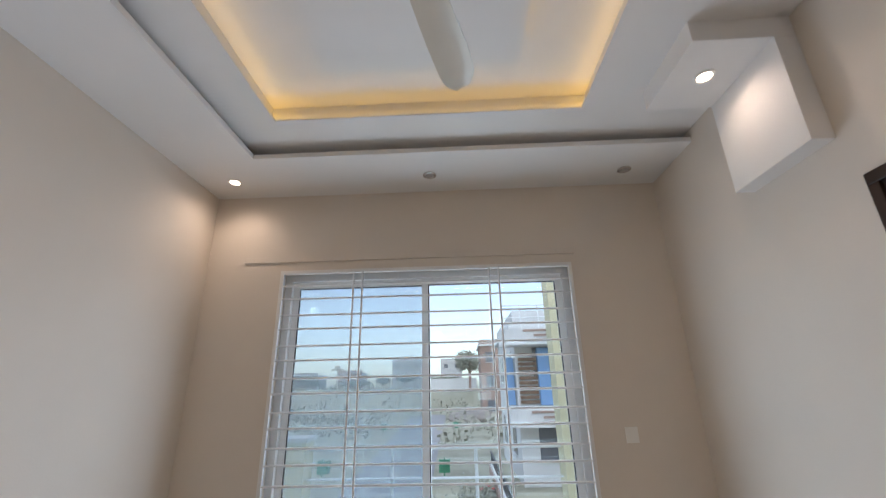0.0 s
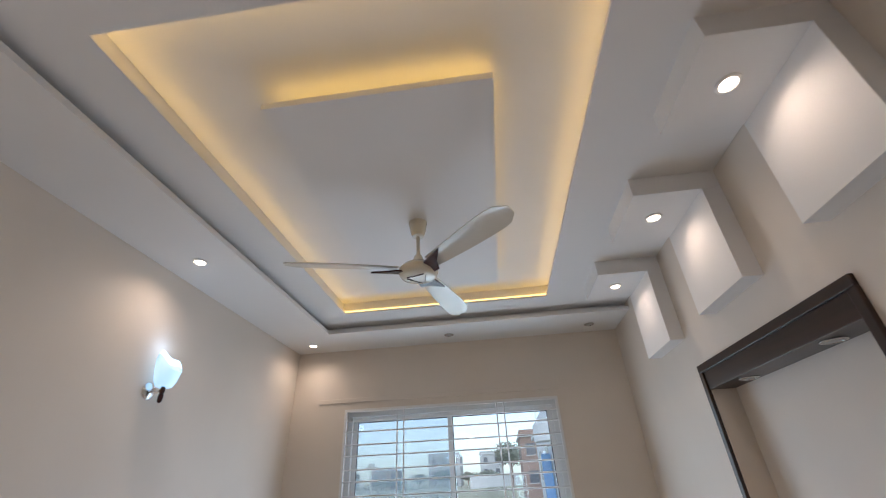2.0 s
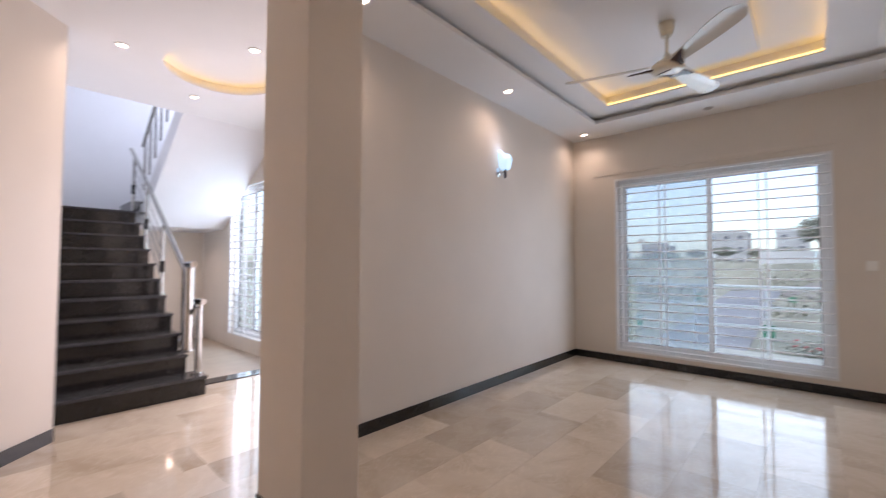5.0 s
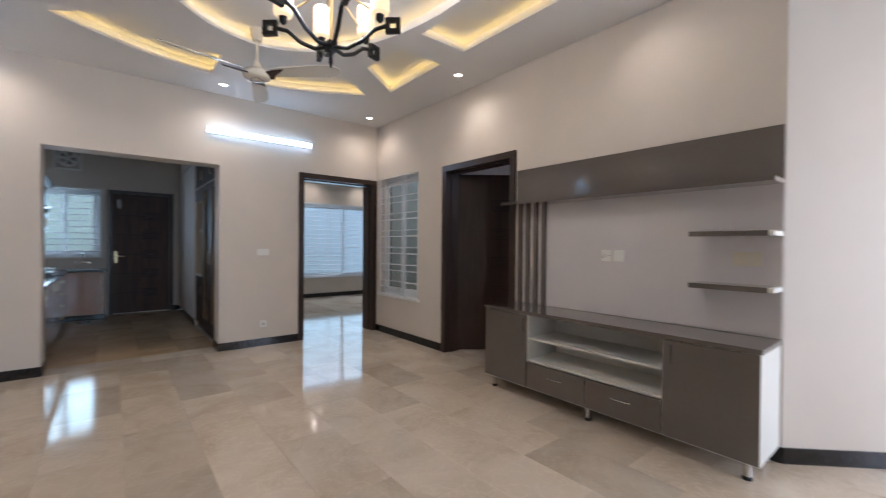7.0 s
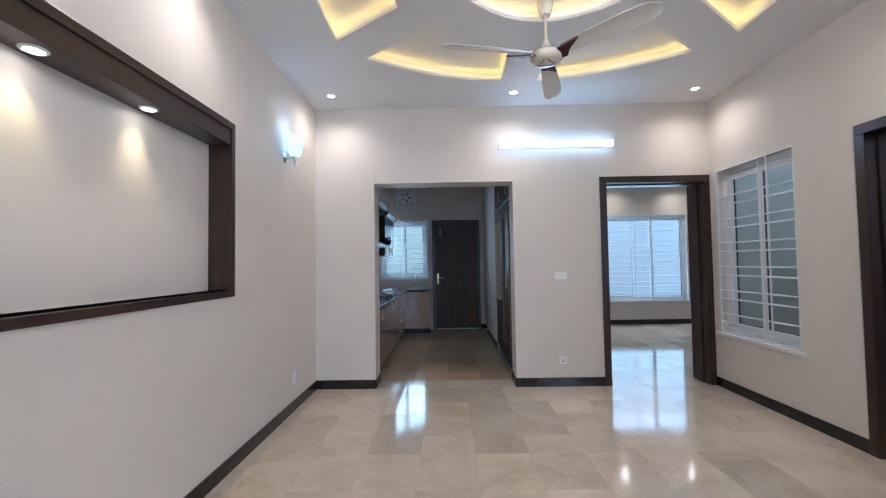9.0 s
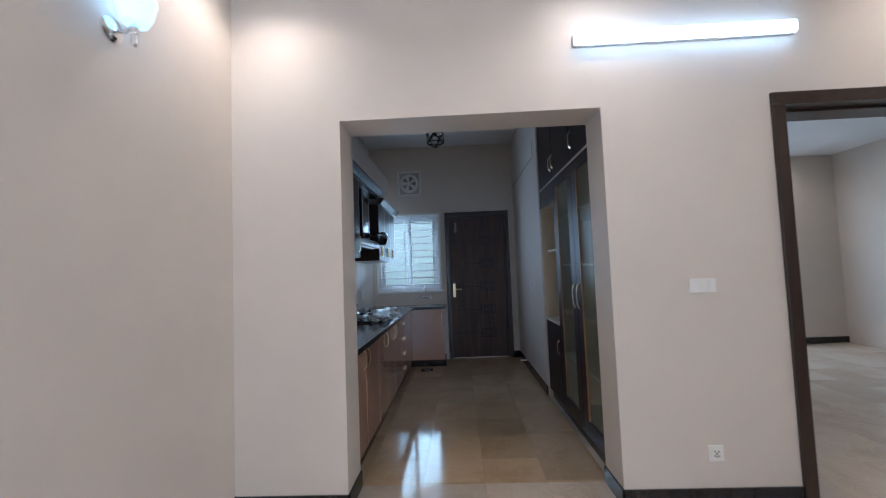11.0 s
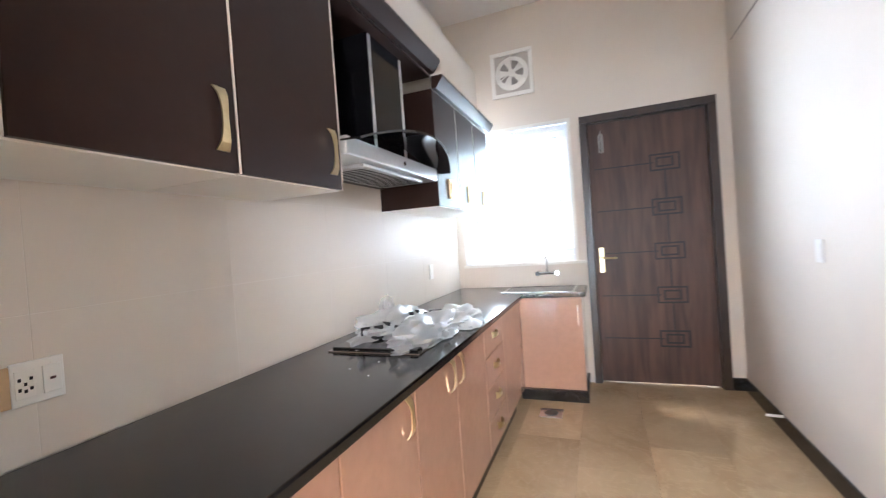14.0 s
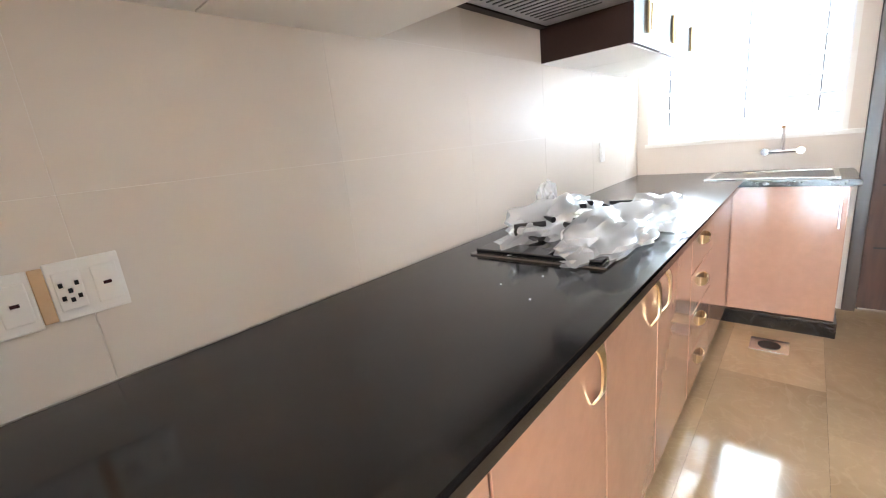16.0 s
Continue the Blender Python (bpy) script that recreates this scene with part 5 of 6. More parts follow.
# cornice
bm = bmesh.new()
prof = [(0.0, 0.0), (-0.03, 0.0), (-0.075, 0.06), (-0.075, 0.075), (0.0, 0.075)]
for ya, yb in ((-10.54, KB - 0.004), (-11.83, -10.56)):
    z = 2.381 if ya > -10.55 else 2.301
    a = [bm.verts.new((WF + px, ya, z + pz)) for px, pz in prof]
    b = [bm.verts.new((WF + px, yb, z + pz)) for px, pz in prof]
    bm.faces.new(a)
    bm.faces.new(list(reversed(b)))
    for i in range(5):
        j = (i + 1) % 5
        bm.faces.new((a[i], b[i], b[j], a[j]))
tagged(finish("cornice", bm, ESPRESSO), "dark moulded cornice over the wall units", "cornice")
tagged(finish("cabinet_top", sum_boxes([(WF, KE - 0.013, -10.54, KB - 0.004, 2.456, 2.47), (WF, KE - 0.013, -11.83, -10.56, 2.376, 2.39)]), SHELFWHITE), "pale board lying on top of the wall units", "cabinet top")
struct("soffit_box", B(1.72, KE, KS, KB, 2.471, 2.95), PAINT, "painted boxed duct above the wall units", "soffit")

# cooker hood
HOODGREY = mat("brushed_hood_steel", (0.50, 0.50, 0.50), 0.38, 0.6, 0.05, 40)
HOODBLACK = mat("black_gloss_enamel", (0.004, 0.004, 0.005), 0.10, 0, 0, spec=0.22)
hd = thing("cooker_hood", (1.7, -10.08, 1.75), "black cooker hood with steel body and curved smoked glass canopy", "cooker hood")
part("chimney", sum_boxes([(1.66, KE - 0.052, -10.26, -9.90, 1.80, 2.366)], 0.004), HOODBLACK, hd, "black gloss chimney")
# Two grey strips imitate upright reflections on the glossy chimney front.
for y in (-9.915, -10.235):
    part("chimney_glint", sum_boxes([(1.656, 1.66, y - 0.012, y + 0.012, 1.82, 2.36)]), HOODGREY, hd, "thin grey strip that imitates a reflection on the chimney")
struct("hood_bay_top", B(WF + 0.002, KE - 0.013, -10.55, -9.541, 2.368, 2.38), ESPRESSO, "dark laminate board over the cooker hood", "panel")
part("body", sum_boxes([(1.60, KE - 0.052, -10.54, -9.575, 1.722, 1.80)], 0.01), HOODGREY, hd)
part("filter", sum_boxes([(1.64, KE - 0.10, -10.40, -9.76, 1.705, 1.722)], 0.006), HOODGREY, hd, "ribbed steel grease filter")
for k in range(16):
    part("filter_slot", sum_boxes([(1.66, KE - 0.13, -10.37 + 0.037 * k, -10.362 + 0.037 * k, 1.7025, 1.705)]), BLACK, hd)
bm = bmesh.new()
n = 14
t_, b_ = [], []
for i in range(n + 1):
    k = i / n * 2 - 1
    y = -10.08 + k * 0.51
    z = 1.785 + 0.095 * (1 - k * k)
    xf = 1.43 + 0.10 * k * k
    t_.append((bm.verts.new((WF + 0.05, y, z)), bm.verts.new((xf, y, z - 0.004))))
    b_.append((bm.verts.new((WF + 0.05, y, z - 0.008)), bm.verts.new((xf, y, z - 0.014))))
for i in range(n):
    bm.faces.new((t_[i][0], t_[i][1], t_[i + 1][1], t_[i + 1][0]))
    bm.faces.new((b_[i][0], b_[i + 1][0], b_[i + 1][1], b_[i][1]))
    bm.faces.new((t_[i][1], b_[i][1], b_[i + 1][1], t_[i + 1][1]))
    bm.faces.new((t_[i][0], t_[i + 1][0], b_[i + 1][0], b_[i][0]))
bm.faces.new((t_[0][0], b_[0][0], b_[0][1], t_[0][1]))
bm.faces.new((t_[n][0], t_[n][1], b_[n][1], b_[n][0]))
part("glass_canopy", bm, BLACKGLASS, hd, "curved smoked glass canopy", True)
part("button", cyl(bmesh.new(), (1.601, -10.08, 1.76), (1.592, -10.08, 1.76), 0.012, seg=12), CHROME, hd, smooth=True)

# tall cupboard in the west recess
FROST = glass("ribbed_glass", (0.86, 0.87, 0.76), 0.11)
nt = FROST.node_tree
wd = nt.nodes.new("ShaderNodeBsdfDiffuse")
wd.inputs[0].default_value = (0.55, 0.58, 0.50, 1)
wm = nt.nodes.new("ShaderNodeMixShader")
wm.inputs[0].default_value = 0.15
wave = nt.nodes.new("ShaderNodeTexWave")
wave.bands_direction = "Z"
wave.inputs["Scale"].default_value = 28
wave.inputs["Distortion"].default_value = 1.5
gp = nt.nodes.new("ShaderNodeNewGeometry")
nt.links.new(gp.outputs["Position"], wave.inputs["Vector"])
wb = nt.nodes.new("ShaderNodeBump")
wb.inputs["Strength"].default_value = 0.05
wb.inputs["Distance"].default_value = 0.004
nt.links.new(wave.outputs[1], wb.inputs["Height"])
for nd in nt.nodes:
    if nd.type == "BSDF_GLOSSY":
        nt.links.new(wb.outputs[0], nd.inputs["Normal"])
old = nt.nodes["Material Output"].inputs[0].links[0].from_socket
nt.links.new(old, wm.inputs[1])
nt.links.new(wd.outputs[0], wm.inputs[2])
nt.links.new(wm.outputs[0], nt.nodes["Material Output"].inputs[0])
TX = KW - 0.015
tc = thing("tall_cupboard", (TX - 0.25, -9.07, 0), "tall espresso kitchen cupboard with ribbed glass doors and an open niche", "cupboard")
part("plinth", sum_boxes([(TX - 0.5, TX - 0.03, -9.98, -8.17, 0, 0.09)]), GRANITE, tc)
part("end_panel", sum_boxes([(TX - 0.55, TX + 0.006, -9.985, -9.955, 0.0, 2.05)]), CABIN, tc, "pale raw end panel")
part("back", sum_boxes([(TX - 0.56, TX - 0.55, -9.955, -8.17, 0.09, 3.0)]), CABIN, tc)
part("partition", sum_boxes([(TX - 0.55, TX - 0.02, -9.385, -9.365, 0.09, 2.98)]), CABIN, tc)
part("partition", sum_boxes([(TX - 0.55, TX - 0.02, -8.19, -8.17, 0.09, 2.98)]), CABIN, tc)
for z in (0.84, 1.565):
    part("niche_shelf", sum_boxes([(TX - 0.55, TX + (0.004 if z < 1 else -0.05), -9.955, -9.385, z, z + 0.022)]), SHELFWHITE, tc)
part("niche_top", sum_boxes([(TX - 0.55, TX - 0.01, -9.955, -9.385, 2.05, 2.07)]), CABIN, tc)
part("niche_header", sum_boxes([(TX - 0.018, TX, -9.98, -9.37, 2.052, 2.24)], 0.002), ESPRESSO, tc)
dr = part("low_door", sum_boxes([(TX - 0.018, TX, -9.95, -9.37, 0.095, 0.836)], 0.002), ESPRESSO, tc)
curved_handle(dr, (TX, -9.42, 0.62), d=(1, 0))
for z in (0.57, 0.98, 1.40, 1.835):
    part("inner_shelf", sum_boxes([(TX - 0.55, TX - 0.02, -9.365, -8.19, z, z + 0.02)]), SHELFWHITE, tc)
for y0, y1, hy in ((-9.365, -8.735, -8.79), (-8.73, -8.165, -8.675)):
    fr_ = 0.125
    g = part("glass_door", sum_boxes([(TX - 0.018, TX, y0, y0 + fr_, 0.095, 2.24), (TX - 0.018, TX, y1 - fr_, y1, 0.095, 2.24), (TX - 0.018, TX, y0 + fr_, y1 - fr_, 0.095, 0.095 + fr_), (TX - 0.018, TX, y0 + fr_, y1 - fr_, 2.155, 2.24)], 0.0015), ESPRESSO, tc)
    part("ribbed_pane", sum_boxes([(TX - 0.013, TX - 0.008, y0 + fr_, y1 - fr_, 0.095 + fr_, 2.155)]), FROST, g, "grey-green ribbed glass pane")
    part("pane_edge", sum_boxes([(TX - 0.012, TX + 0.001, y0 + fr_, y0 + fr_ + 0.012, 0.095 + fr_, 2.155)]), PINE, g, "raw wooden glazing edge")
    curved_handle(g, (TX, hy, 1.16), d=(1, 0), l=0.20)
part("rail_strip", sum_boxes([(TX - 0.004, TX + 0.004, -9.985, -8.17, 2.243, 2.258)]), EDGE, tc, "pale edge strip between doors")
for y0, y1 in ((-9.98, -9.37), (-9.365, -8.735), (-8.73, -8.165)):
    dr = part("top_door", sum_boxes([(TX - 0.018, TX, y0 + 0.003, y1 - 0.003, 2.262, 2.99)], 0.002), ESPRESSO, tc)
    curved_handle(dr, (TX, y1 - 0.05 if y0 < -9.4 else y0 + 0.05, 2.42), d=(1, 0))

TANPAPER = mat("tan_paper", (0.62, 0.42, 0.24), 0.7, 0, 0.08, 30)
FANGREY = mat("fan_shaft_grey", (0.30, 0.28, 0.27), 0.4, 0, 0.1, 20)
FANCLEAR = mat("dull_clear_plastic", (0.56, 0.53, 0.49), 0.2, 0, 0.05, 20)
# exhaust fan, pendant, drain, sockets
ex = thing("exhaust_fan", (1.36, KS, 2.87), "square clear plastic exhaust fan high in the kitchen wall", "exhaust fan")
part("housing", sum_boxes([(1.17, 1.56, KS + 0.001, KS + 0.02, 2.66, 2.695), (1.17, 1.56, KS + 0.001, KS + 0.02, 3.045, 3.08), (1.17, 1.205, KS + 0.001, KS + 0.02, 2.695, 3.045), (1.525, 1.56, KS + 0.001, KS + 0.02, 2.695, 3.045)], 0.004), PLASTIC, ex)
bm = bmesh.new()
for i in range(32):
    a0, a1 = 2 * math.pi * i / 32, 2 * math.pi * (i + 1) / 32
    q = [bm.verts.new((1.365 + r * math.cos(a), KS + yy, 2.87 + r * math.sin(a))) for a, r, yy in ((a0, 0.155, 0.012), (a1, 0.155, 0.012), (a1, 0.112, 0.03), (a0, 0.112, 0.03))]
    bm.faces.new(q)
part("duct_ring", bm, PLASTIC, ex)
part("back_disc", cyl(bmesh.new(), (1.365, KS + 0.0005, 2.87), (1.365, KS + 0.003, 2.87), 0.134, seg=32), FANGREY, ex, "grey shaft behind the blades")
part("face_plate", sum_boxes([(1.205, 1.525, KS + 0.0004, KS + 0.001, 2.695, 3.045)]), FANCLEAR, ex, "dull translucent plastic plate")
for k in range(5):
    a = 2 * math.pi * k / 5
    bm = bmesh.new()
    q = [bm.verts.new((1.365 + r * math.cos(a + da), KS + 0.02 + dy * 0.4, 2.87 + r * math.sin(a + da))) for r, da, dy in ((0.03, -0.3, 0), (0.125, -0.25, -0.012), (0.125, 0.35, 0.02), (0.03, 0.5, 0.01))]
    q2 = [bm.verts.new(v_.co + Vector((0, 0.003, 0))) for v_ in q]
    bm.faces.new(q)
    bm.faces.new(list(reversed(q2)))
    for i in range(4):
        j = (i + 1) % 4
        bm.faces.new((q[i], q2[i], q2[j], q[j]))
    part("fan_blade", bm, PLASTIC, ex)
part("fan_hub", cyl(bmesh.new(), (1.365, KS + 0.002, 2.87), (1.365, KS + 0.032, 2.87), 0.035, seg=16), PLASTIC, ex, smooth=True)
for k in range(3):
    a = radians(90 + 120 * k)
    part("strut", cyl(bmesh.new(), (1.365 + 0.03 * math.cos(a), KS + 0.034, 2.87 + 0.03 * math.sin(a)), (1.365 + 0.16 * math.cos(a), KS + 0.034, 2.87 + 0.16 * math.sin(a)), 0.005, seg=6), PLASTIC, ex)
pd = thing("pendant_lamp", (0.822, -10.21, 3.0), "black wire-cage geometric pendant lamp hanging from the kitchen ceiling", "pendant lamp")
px_, py_, pz_ = 0.822, -10.21, 3.0
part("ceiling_rose", lathe(bmesh.new(), [(0.05, 0), (0.05, -0.015), (0.03, -0.025), (0.008, -0.028)], (px_, py_, KH), 20), BLACK, pd, smooth=True)
part("cable", cyl(bmesh.new(), (px_, py_, pz_ + 0.10), (px_, py_, KH - 0.02), 0.004, seg=6), BLACK, pd)
part("lamp_holder", lathe(bmesh.new(), [(0.018, 0.0), (0.022, 0.02), (0.022, 0.07), (0.01, 0.085)], (px_, py_, pz_ + 0.02), 14), BLACK, pd, smooth=True)
part("bulb", lathe(bmesh.new(), [(0.004, -0.07), (0.022, -0.055), (0.03, -0.025), (0.016, 0.015)], (px_, py_, pz_ + 0.01), 14), PLASTIC, pd, smooth=True)
bm2 = bmesh.new()
bmesh.ops.create_icosphere(bm2, subdivisions=1, radius=0.115)
for e in bm2.edges:
    p0, p1 = (Matrix.Rotation(0.3, 3, "Z") @ v_.co + Vector((px_, py_, pz_)) for v_ in e.verts)
    part("cage_bar", cyl(bmesh.new(), p0, p1, 0.0055, seg=6), BLACK, pd)
bm2.free()
dn = thing("floor_drain", (1.115, -11.31, 0.0), "square steel floor drain in the kitchen floor", "floor drain")
part("plate", sum_boxes([(1.03, 1.20, -11.39, -11.23, 0.0, 0.004)], 0.001), STEEL, dn)
part("grate", cyl(bmesh.new(), (1.115, -11.31, 0.004), (1.115, -11.31, 0.006), 0.05, seg=20), BLACK, dn)
mE = lambda y, z: pose(KE - 0.012, y, z, 0, 0, -90)
switch_plate("wall_socket", 0.106, 0.106, mE(-8.763, 1.074), 2, "white socket plate with switch above the worktop", "socket", True)
switch_plate("wall_socket", 0.106, 0.106, mE(-8.638, 1.070), 2, "white socket plate with switch above the worktop", "socket", True)
tagged(finish("socket_packing", sum_boxes([(KE - 0.022, KE - 0.012, -8.710, -8.691, 1.024, 1.122)], 0.002), TANPAPER), "tan packing strip between two socket plates", "packing strip")
switch_plate("wall_switch", 0.075, 0.12, mE(-11.30, 1.11), 1, "small white switch above the far worktop")
switch_plate("wall_switch", 0.075, 0.115, pose(KW + 0.001, -10.75, 1.17, 0, 0, 90), 1, "white wall switch on the plain kitchen wall")
tagged(finish("pipe_stub", sweep(bmesh.new(), [(KW + 0.012, -11.30, 0.105), (KW + 0.10, -11.32, 0.10)], 0.009, 8), PLASTIC, True), "short white pipe stub above the black skirting", "pipe stub")
tagged(finish("wall_conduit", sweep(bmesh.new(), [(KW + 0.008, -11.9, 2.72), (KW + 0.008, -10.25, 2.72), (KW + 0.008, -10.2, 2.74), (KW + 0.008, -10.2, 2.90)], 0.006, 6), STEEL), "thin grey conduit fixed along the kitchen wall", "conduit")

# ---- outdoors ----
# Ground tone is lifted to carry the haze of the distance.
GROUNDM = mat("dry_ground_hazed", (0.36, 0.35, 0.27), 0.9, 0, 0.25, 0.5, 0.4, 3)
ROADM = mat("road_surface", (0.30, 0.30, 0.31), 0.85, 0, 0.12, 1.5, 0.2, 8)
CONC = mat("pale_render", (0.62, 0.60, 0.52), 0.8, 0, 0.08, 2)
BRICKM = mat("far_brick", (0.34, 0.24, 0.20), 0.9, 0, 0.2, 3)
# Next two: renders for added backdrop walls, toned for the windows' brightness.
BRIGHTWALL = mat("backdrop_white_render", (0.80, 0.81, 0.82), 0.8, 0, 0.05, 1)
YARDM = mat("backdrop_pale_render", (0.60, 0.61, 0.54), 0.85, 0, 0.08, 1.5)
CREAMWALL = mat("cream_render", (0.66, 0.60, 0.40), 0.8, 0, 0.06, 2)
SLATM = wood("brown_slats", (0.20, 0.12, 0.07), 0.5, 0.0, (2, 20, 20))
BLUEM = mat("blue_cladding", (0.16, 0.30, 0.52), 0.5, 0, 0.05, 2)
WHITEM = mat("white_render", (0.60, 0.60, 0.60), 0.8, 0, 0.06, 1)
# Leaves and scrub are greyed and paled: haze put into their colours.
LEAFM = mat("hazed_foliage", (0.25, 0.26, 0.21), 0.7, 0, 0.35, 3)
SCRUBM = mat("hazed_scrub", (0.33, 0.32, 0.26), 0.8, 0, 0.3, 0.4)
GREENM = mat("green_bin", (0.03, 0.20, 0.11), 0.5, 0, 0.1, 10)
RUBBLE = mat("rubble", (0.30, 0.27, 0.25), 0.9, 0, 0.3, 4, 0.5, 6)
WINM = mat("far_window", (0.12, 0.13, 0.15), 0.2, 0, 0.1, 1)
GZ = -2.2
struct("ground", B(-400, 400, -300, 500, GZ - 1, GZ), GROUNDM, "dry grassy open ground", "ground")
bm = bmesh.new()
q = [bm.verts.new((x, y, z)) for z in (GZ, GZ + 0.03) for x, y in ((-4.0, 7.0), (-0.9, 7.0), (-2.6, 92.0), (-9.0, 92.0))]
for f in ((0, 1, 2, 3), (7, 6, 5, 4), (0, 4, 5, 1), (1, 5, 6, 2), (2, 6, 7, 3), (3, 7, 4, 0)):
    bm.faces.new([q[i] for i in f])
struct("road", bm, ROADM, "pale grey street leading away from the house", "road")
struct("front_terrace", B(-3.4, 2.4, FN + 0.23, 6.2, GZ, -0.06), CONC, "pale terrace in front of the window", "terrace")
for x0, x1, z1, what in ((-1.93, -1.60, 1.12, "low cream gate pillar with a pale coping"), (1.40, 1.80, 4.6, "tall cream rendered pier beside the terrace")):
    p_ = thing("terrace_pillar", ((x0 + x1) / 2, 6.0, -0.06), what, "pillar")
    part("shaft", sum_boxes([(x0, x1, 5.85, 6.15, -0.06, z1)], 0.01), CREAMWALL, p_)
    part("coping", sum_boxes([(x0 - 0.03, x1 + 0.03, 5.82, 6.18, z1, z1 + 0.05)], 0.008), WHITEM, p_)
tr_ = thing("terrace_railing", (0, 6.0, -0.06), "white painted steel terrace railing with three rails", "railing")
for z in (1.02, 0.70, 0.38):
    part("rail", cyl(bmesh.new(), (-1.60, 6.0, z), (1.40, 6.0, z), 0.02 if z > 1 else 0.014, seg=8), BARS, tr_, smooth=True)
for x in (-0.60, 0.40):
    part("post", cyl(bmesh.new(), (x, 6.03, -0.06), (x, 6.03, 1.03), 0.02, seg=8), BARS, tr_, smooth=True)
# Added walls that set how bright the windows look from indoors.
struct("wall_yard_kitchen", B(-0.9, 5, -13.7, -13.5, GZ, 2.9), YARDM, "added pale wall that dims the view from the kitchen window", "wall")
struct("wall_yard_bedroom", B(-9, -0.9, -15.2, -15.0, GZ, 3.1), BRIGHTWALL, "added white wall that brightens the view from the bedroom window", "wall")
struct("wall_yard_stair", B(-9, -3.2, 2.9, 3.1, GZ, 2.2), WHITEM, "added white wall outside the stair hall window", "wall")


def house(x0, x1, y0, y1, storeys, wall_m, label, win=True):
    h = thing("house", ((x0 + x1) / 2, (y0 + y1) / 2, GZ), label, "house")
    z1 = GZ + 3.2 * storeys
    part("wall", sum_boxes([(x0, x1, y0, y1, GZ, z1)]), wall_m, h)
    part("roof", sum_boxes([(x0 - 0.25, x1 + 0.25, y0 - 0.25, y1 + 0.25, z1, z1 + 0.2)], 0.03), WHITEM, h)
    part("parapet", sum_boxes([(x0, x1, y0, y0 + 0.15, z1 + 0.2, z1 + 0.9), (x0, x0 + 0.15, y0 + 0.15, y1, z1 + 0.2, z1 + 0.9)]), wall_m, h)
    for s in range(storeys):
        n = max(2, int((x1 - x0) / 2.6))
        for k in range(n):
            x = x0 + (k + 0.5) * (x1 - x0) / n
            w_ = part("window", sum_boxes([(x - 0.6, x + 0.6, y0 - 0.03, y0 + 0.02, GZ + 1.0 + 3.2 * s, GZ + 2.4 + 3.2 * s)]), WINM, h)
            part("sill", sum_boxes([(x - 0.7, x + 0.7, y0 - 0.12, y0 - 0.03, GZ + 0.92 + 3.2 * s, GZ + 1.0 + 3.2 * s)]), WHITEM, w_)
        m = max(2, int((y1 - y0) / 3.0))
        for k in range(m):
            y = y0 + (k + 0.5) * (y1 - y0) / m
            w_ = part("window", sum_boxes([(x0 - 0.03, x0 + 0.02, y - 0.6, y + 0.6, GZ + 1.0 + 3.2 * s, GZ + 2.4 + 3.2 * s)]), WINM, h)
            part("sill", sum_boxes([(x0 - 0.12, x0 - 0.03, y - 0.7, y + 0.7, GZ + 0.92 + 3.2 * s, GZ + 1.0 + 3.2 * s)]), WHITEM, w_)
    return h


# Lightened concrete, with distance haze mixed into the colour.
FARM = mat("far_concrete_hazed", (0.42, 0.42, 0.42), 0.9, 0, 0.15, 0.6)
h1 = house(2.75, 11, 19.8, 28, 2, WHITEM, "white two-storey house with blue cladding and banded balconies")
part("cladding", sum_boxes([(3.70, 4.20, 19.5, 19.79, 0.95, 3.36)], 0.02), BLUEM, h1, "blue cladding panel")
part("cladding", sum_boxes([(2.30, 2.70, 20.2, 20.5, 0.95, 3.0)], 0.02), BLUEM, h1, "narrow blue cladding strip")
for k in range(11):
    part("slat", sum_boxes([(2.86, 3.66, 19.66, 19.79, 1.02 + 0.20 * k, 1.15 + 0.20 * k)], 0.01), SLATM, h1, "brown slat of the balcony screen")
for z0, z1, xw in ((0.15, 0.92, 2.15), (3.42, 4.12, 2.05)):
    bm = bmesh.new()
    arc = [(xw + 0.9 - 0.9 * math.cos(i / 8 * math.pi / 2), 19.4 - 0.9 * math.sin(i / 8 * math.pi / 2)) for i in range(9)] + [(6.5, 18.5), (6.5, 19.78), (xw, 19.78)]
    lo = [bm.verts.new((*p, z0)) for p in arc]
    hi = [bm.verts.new((*p, z1)) for p in arc]
    bm.faces.new(lo)
    bm.faces.new(list(reversed(hi)))
    for i in range(len(arc)):
        j = (i + 1) % len(arc)
        bm.faces.new((lo[i], hi[i], hi[j], lo[j]))
    bal = part("balcony", bm, WHITEM, h1, "white rounded balcony")
    for k in range(3):
        zz = z0 + 0.14 + 0.2 * k
        part("band", sum_boxes([(xw + 0.95 + 0.45 * (k % 2), 6.4, 18.46, 18.495, zz, zz + 0.09)]), BRICKM, bal, "dull red stone band")
for x in (2.2, 3.0, 3.8, 4.6):
    part("roof_post", cyl(bmesh.new(), (x, 19.0, 4.12), (x, 19.0, 5.2), 0.03, seg=6), BARS, h1)
for z in (4.65, 5.2):
    part("roof_rail", cyl(bmesh.new(), (2.2, 19.0, z), (4.6, 19.0, z), 0.025, seg=6), BARS, h1)
house(3.2, 11, 60, 68, 3, BRICKM, "brick three-storey house under construction")
house(-22, -12.2, 140, 150, 4, FARM, "far unfinished grey block of flats")
house(-6.1, 0.9, 142, 150, 4, FARM, "far pale block on the horizon")
house(-60, -50, 150, 160, 3, FARM, "far pale house on the horizon")
house(-40, -32, 140, 148, 3, BRICKM, "far brick house on the horizon")
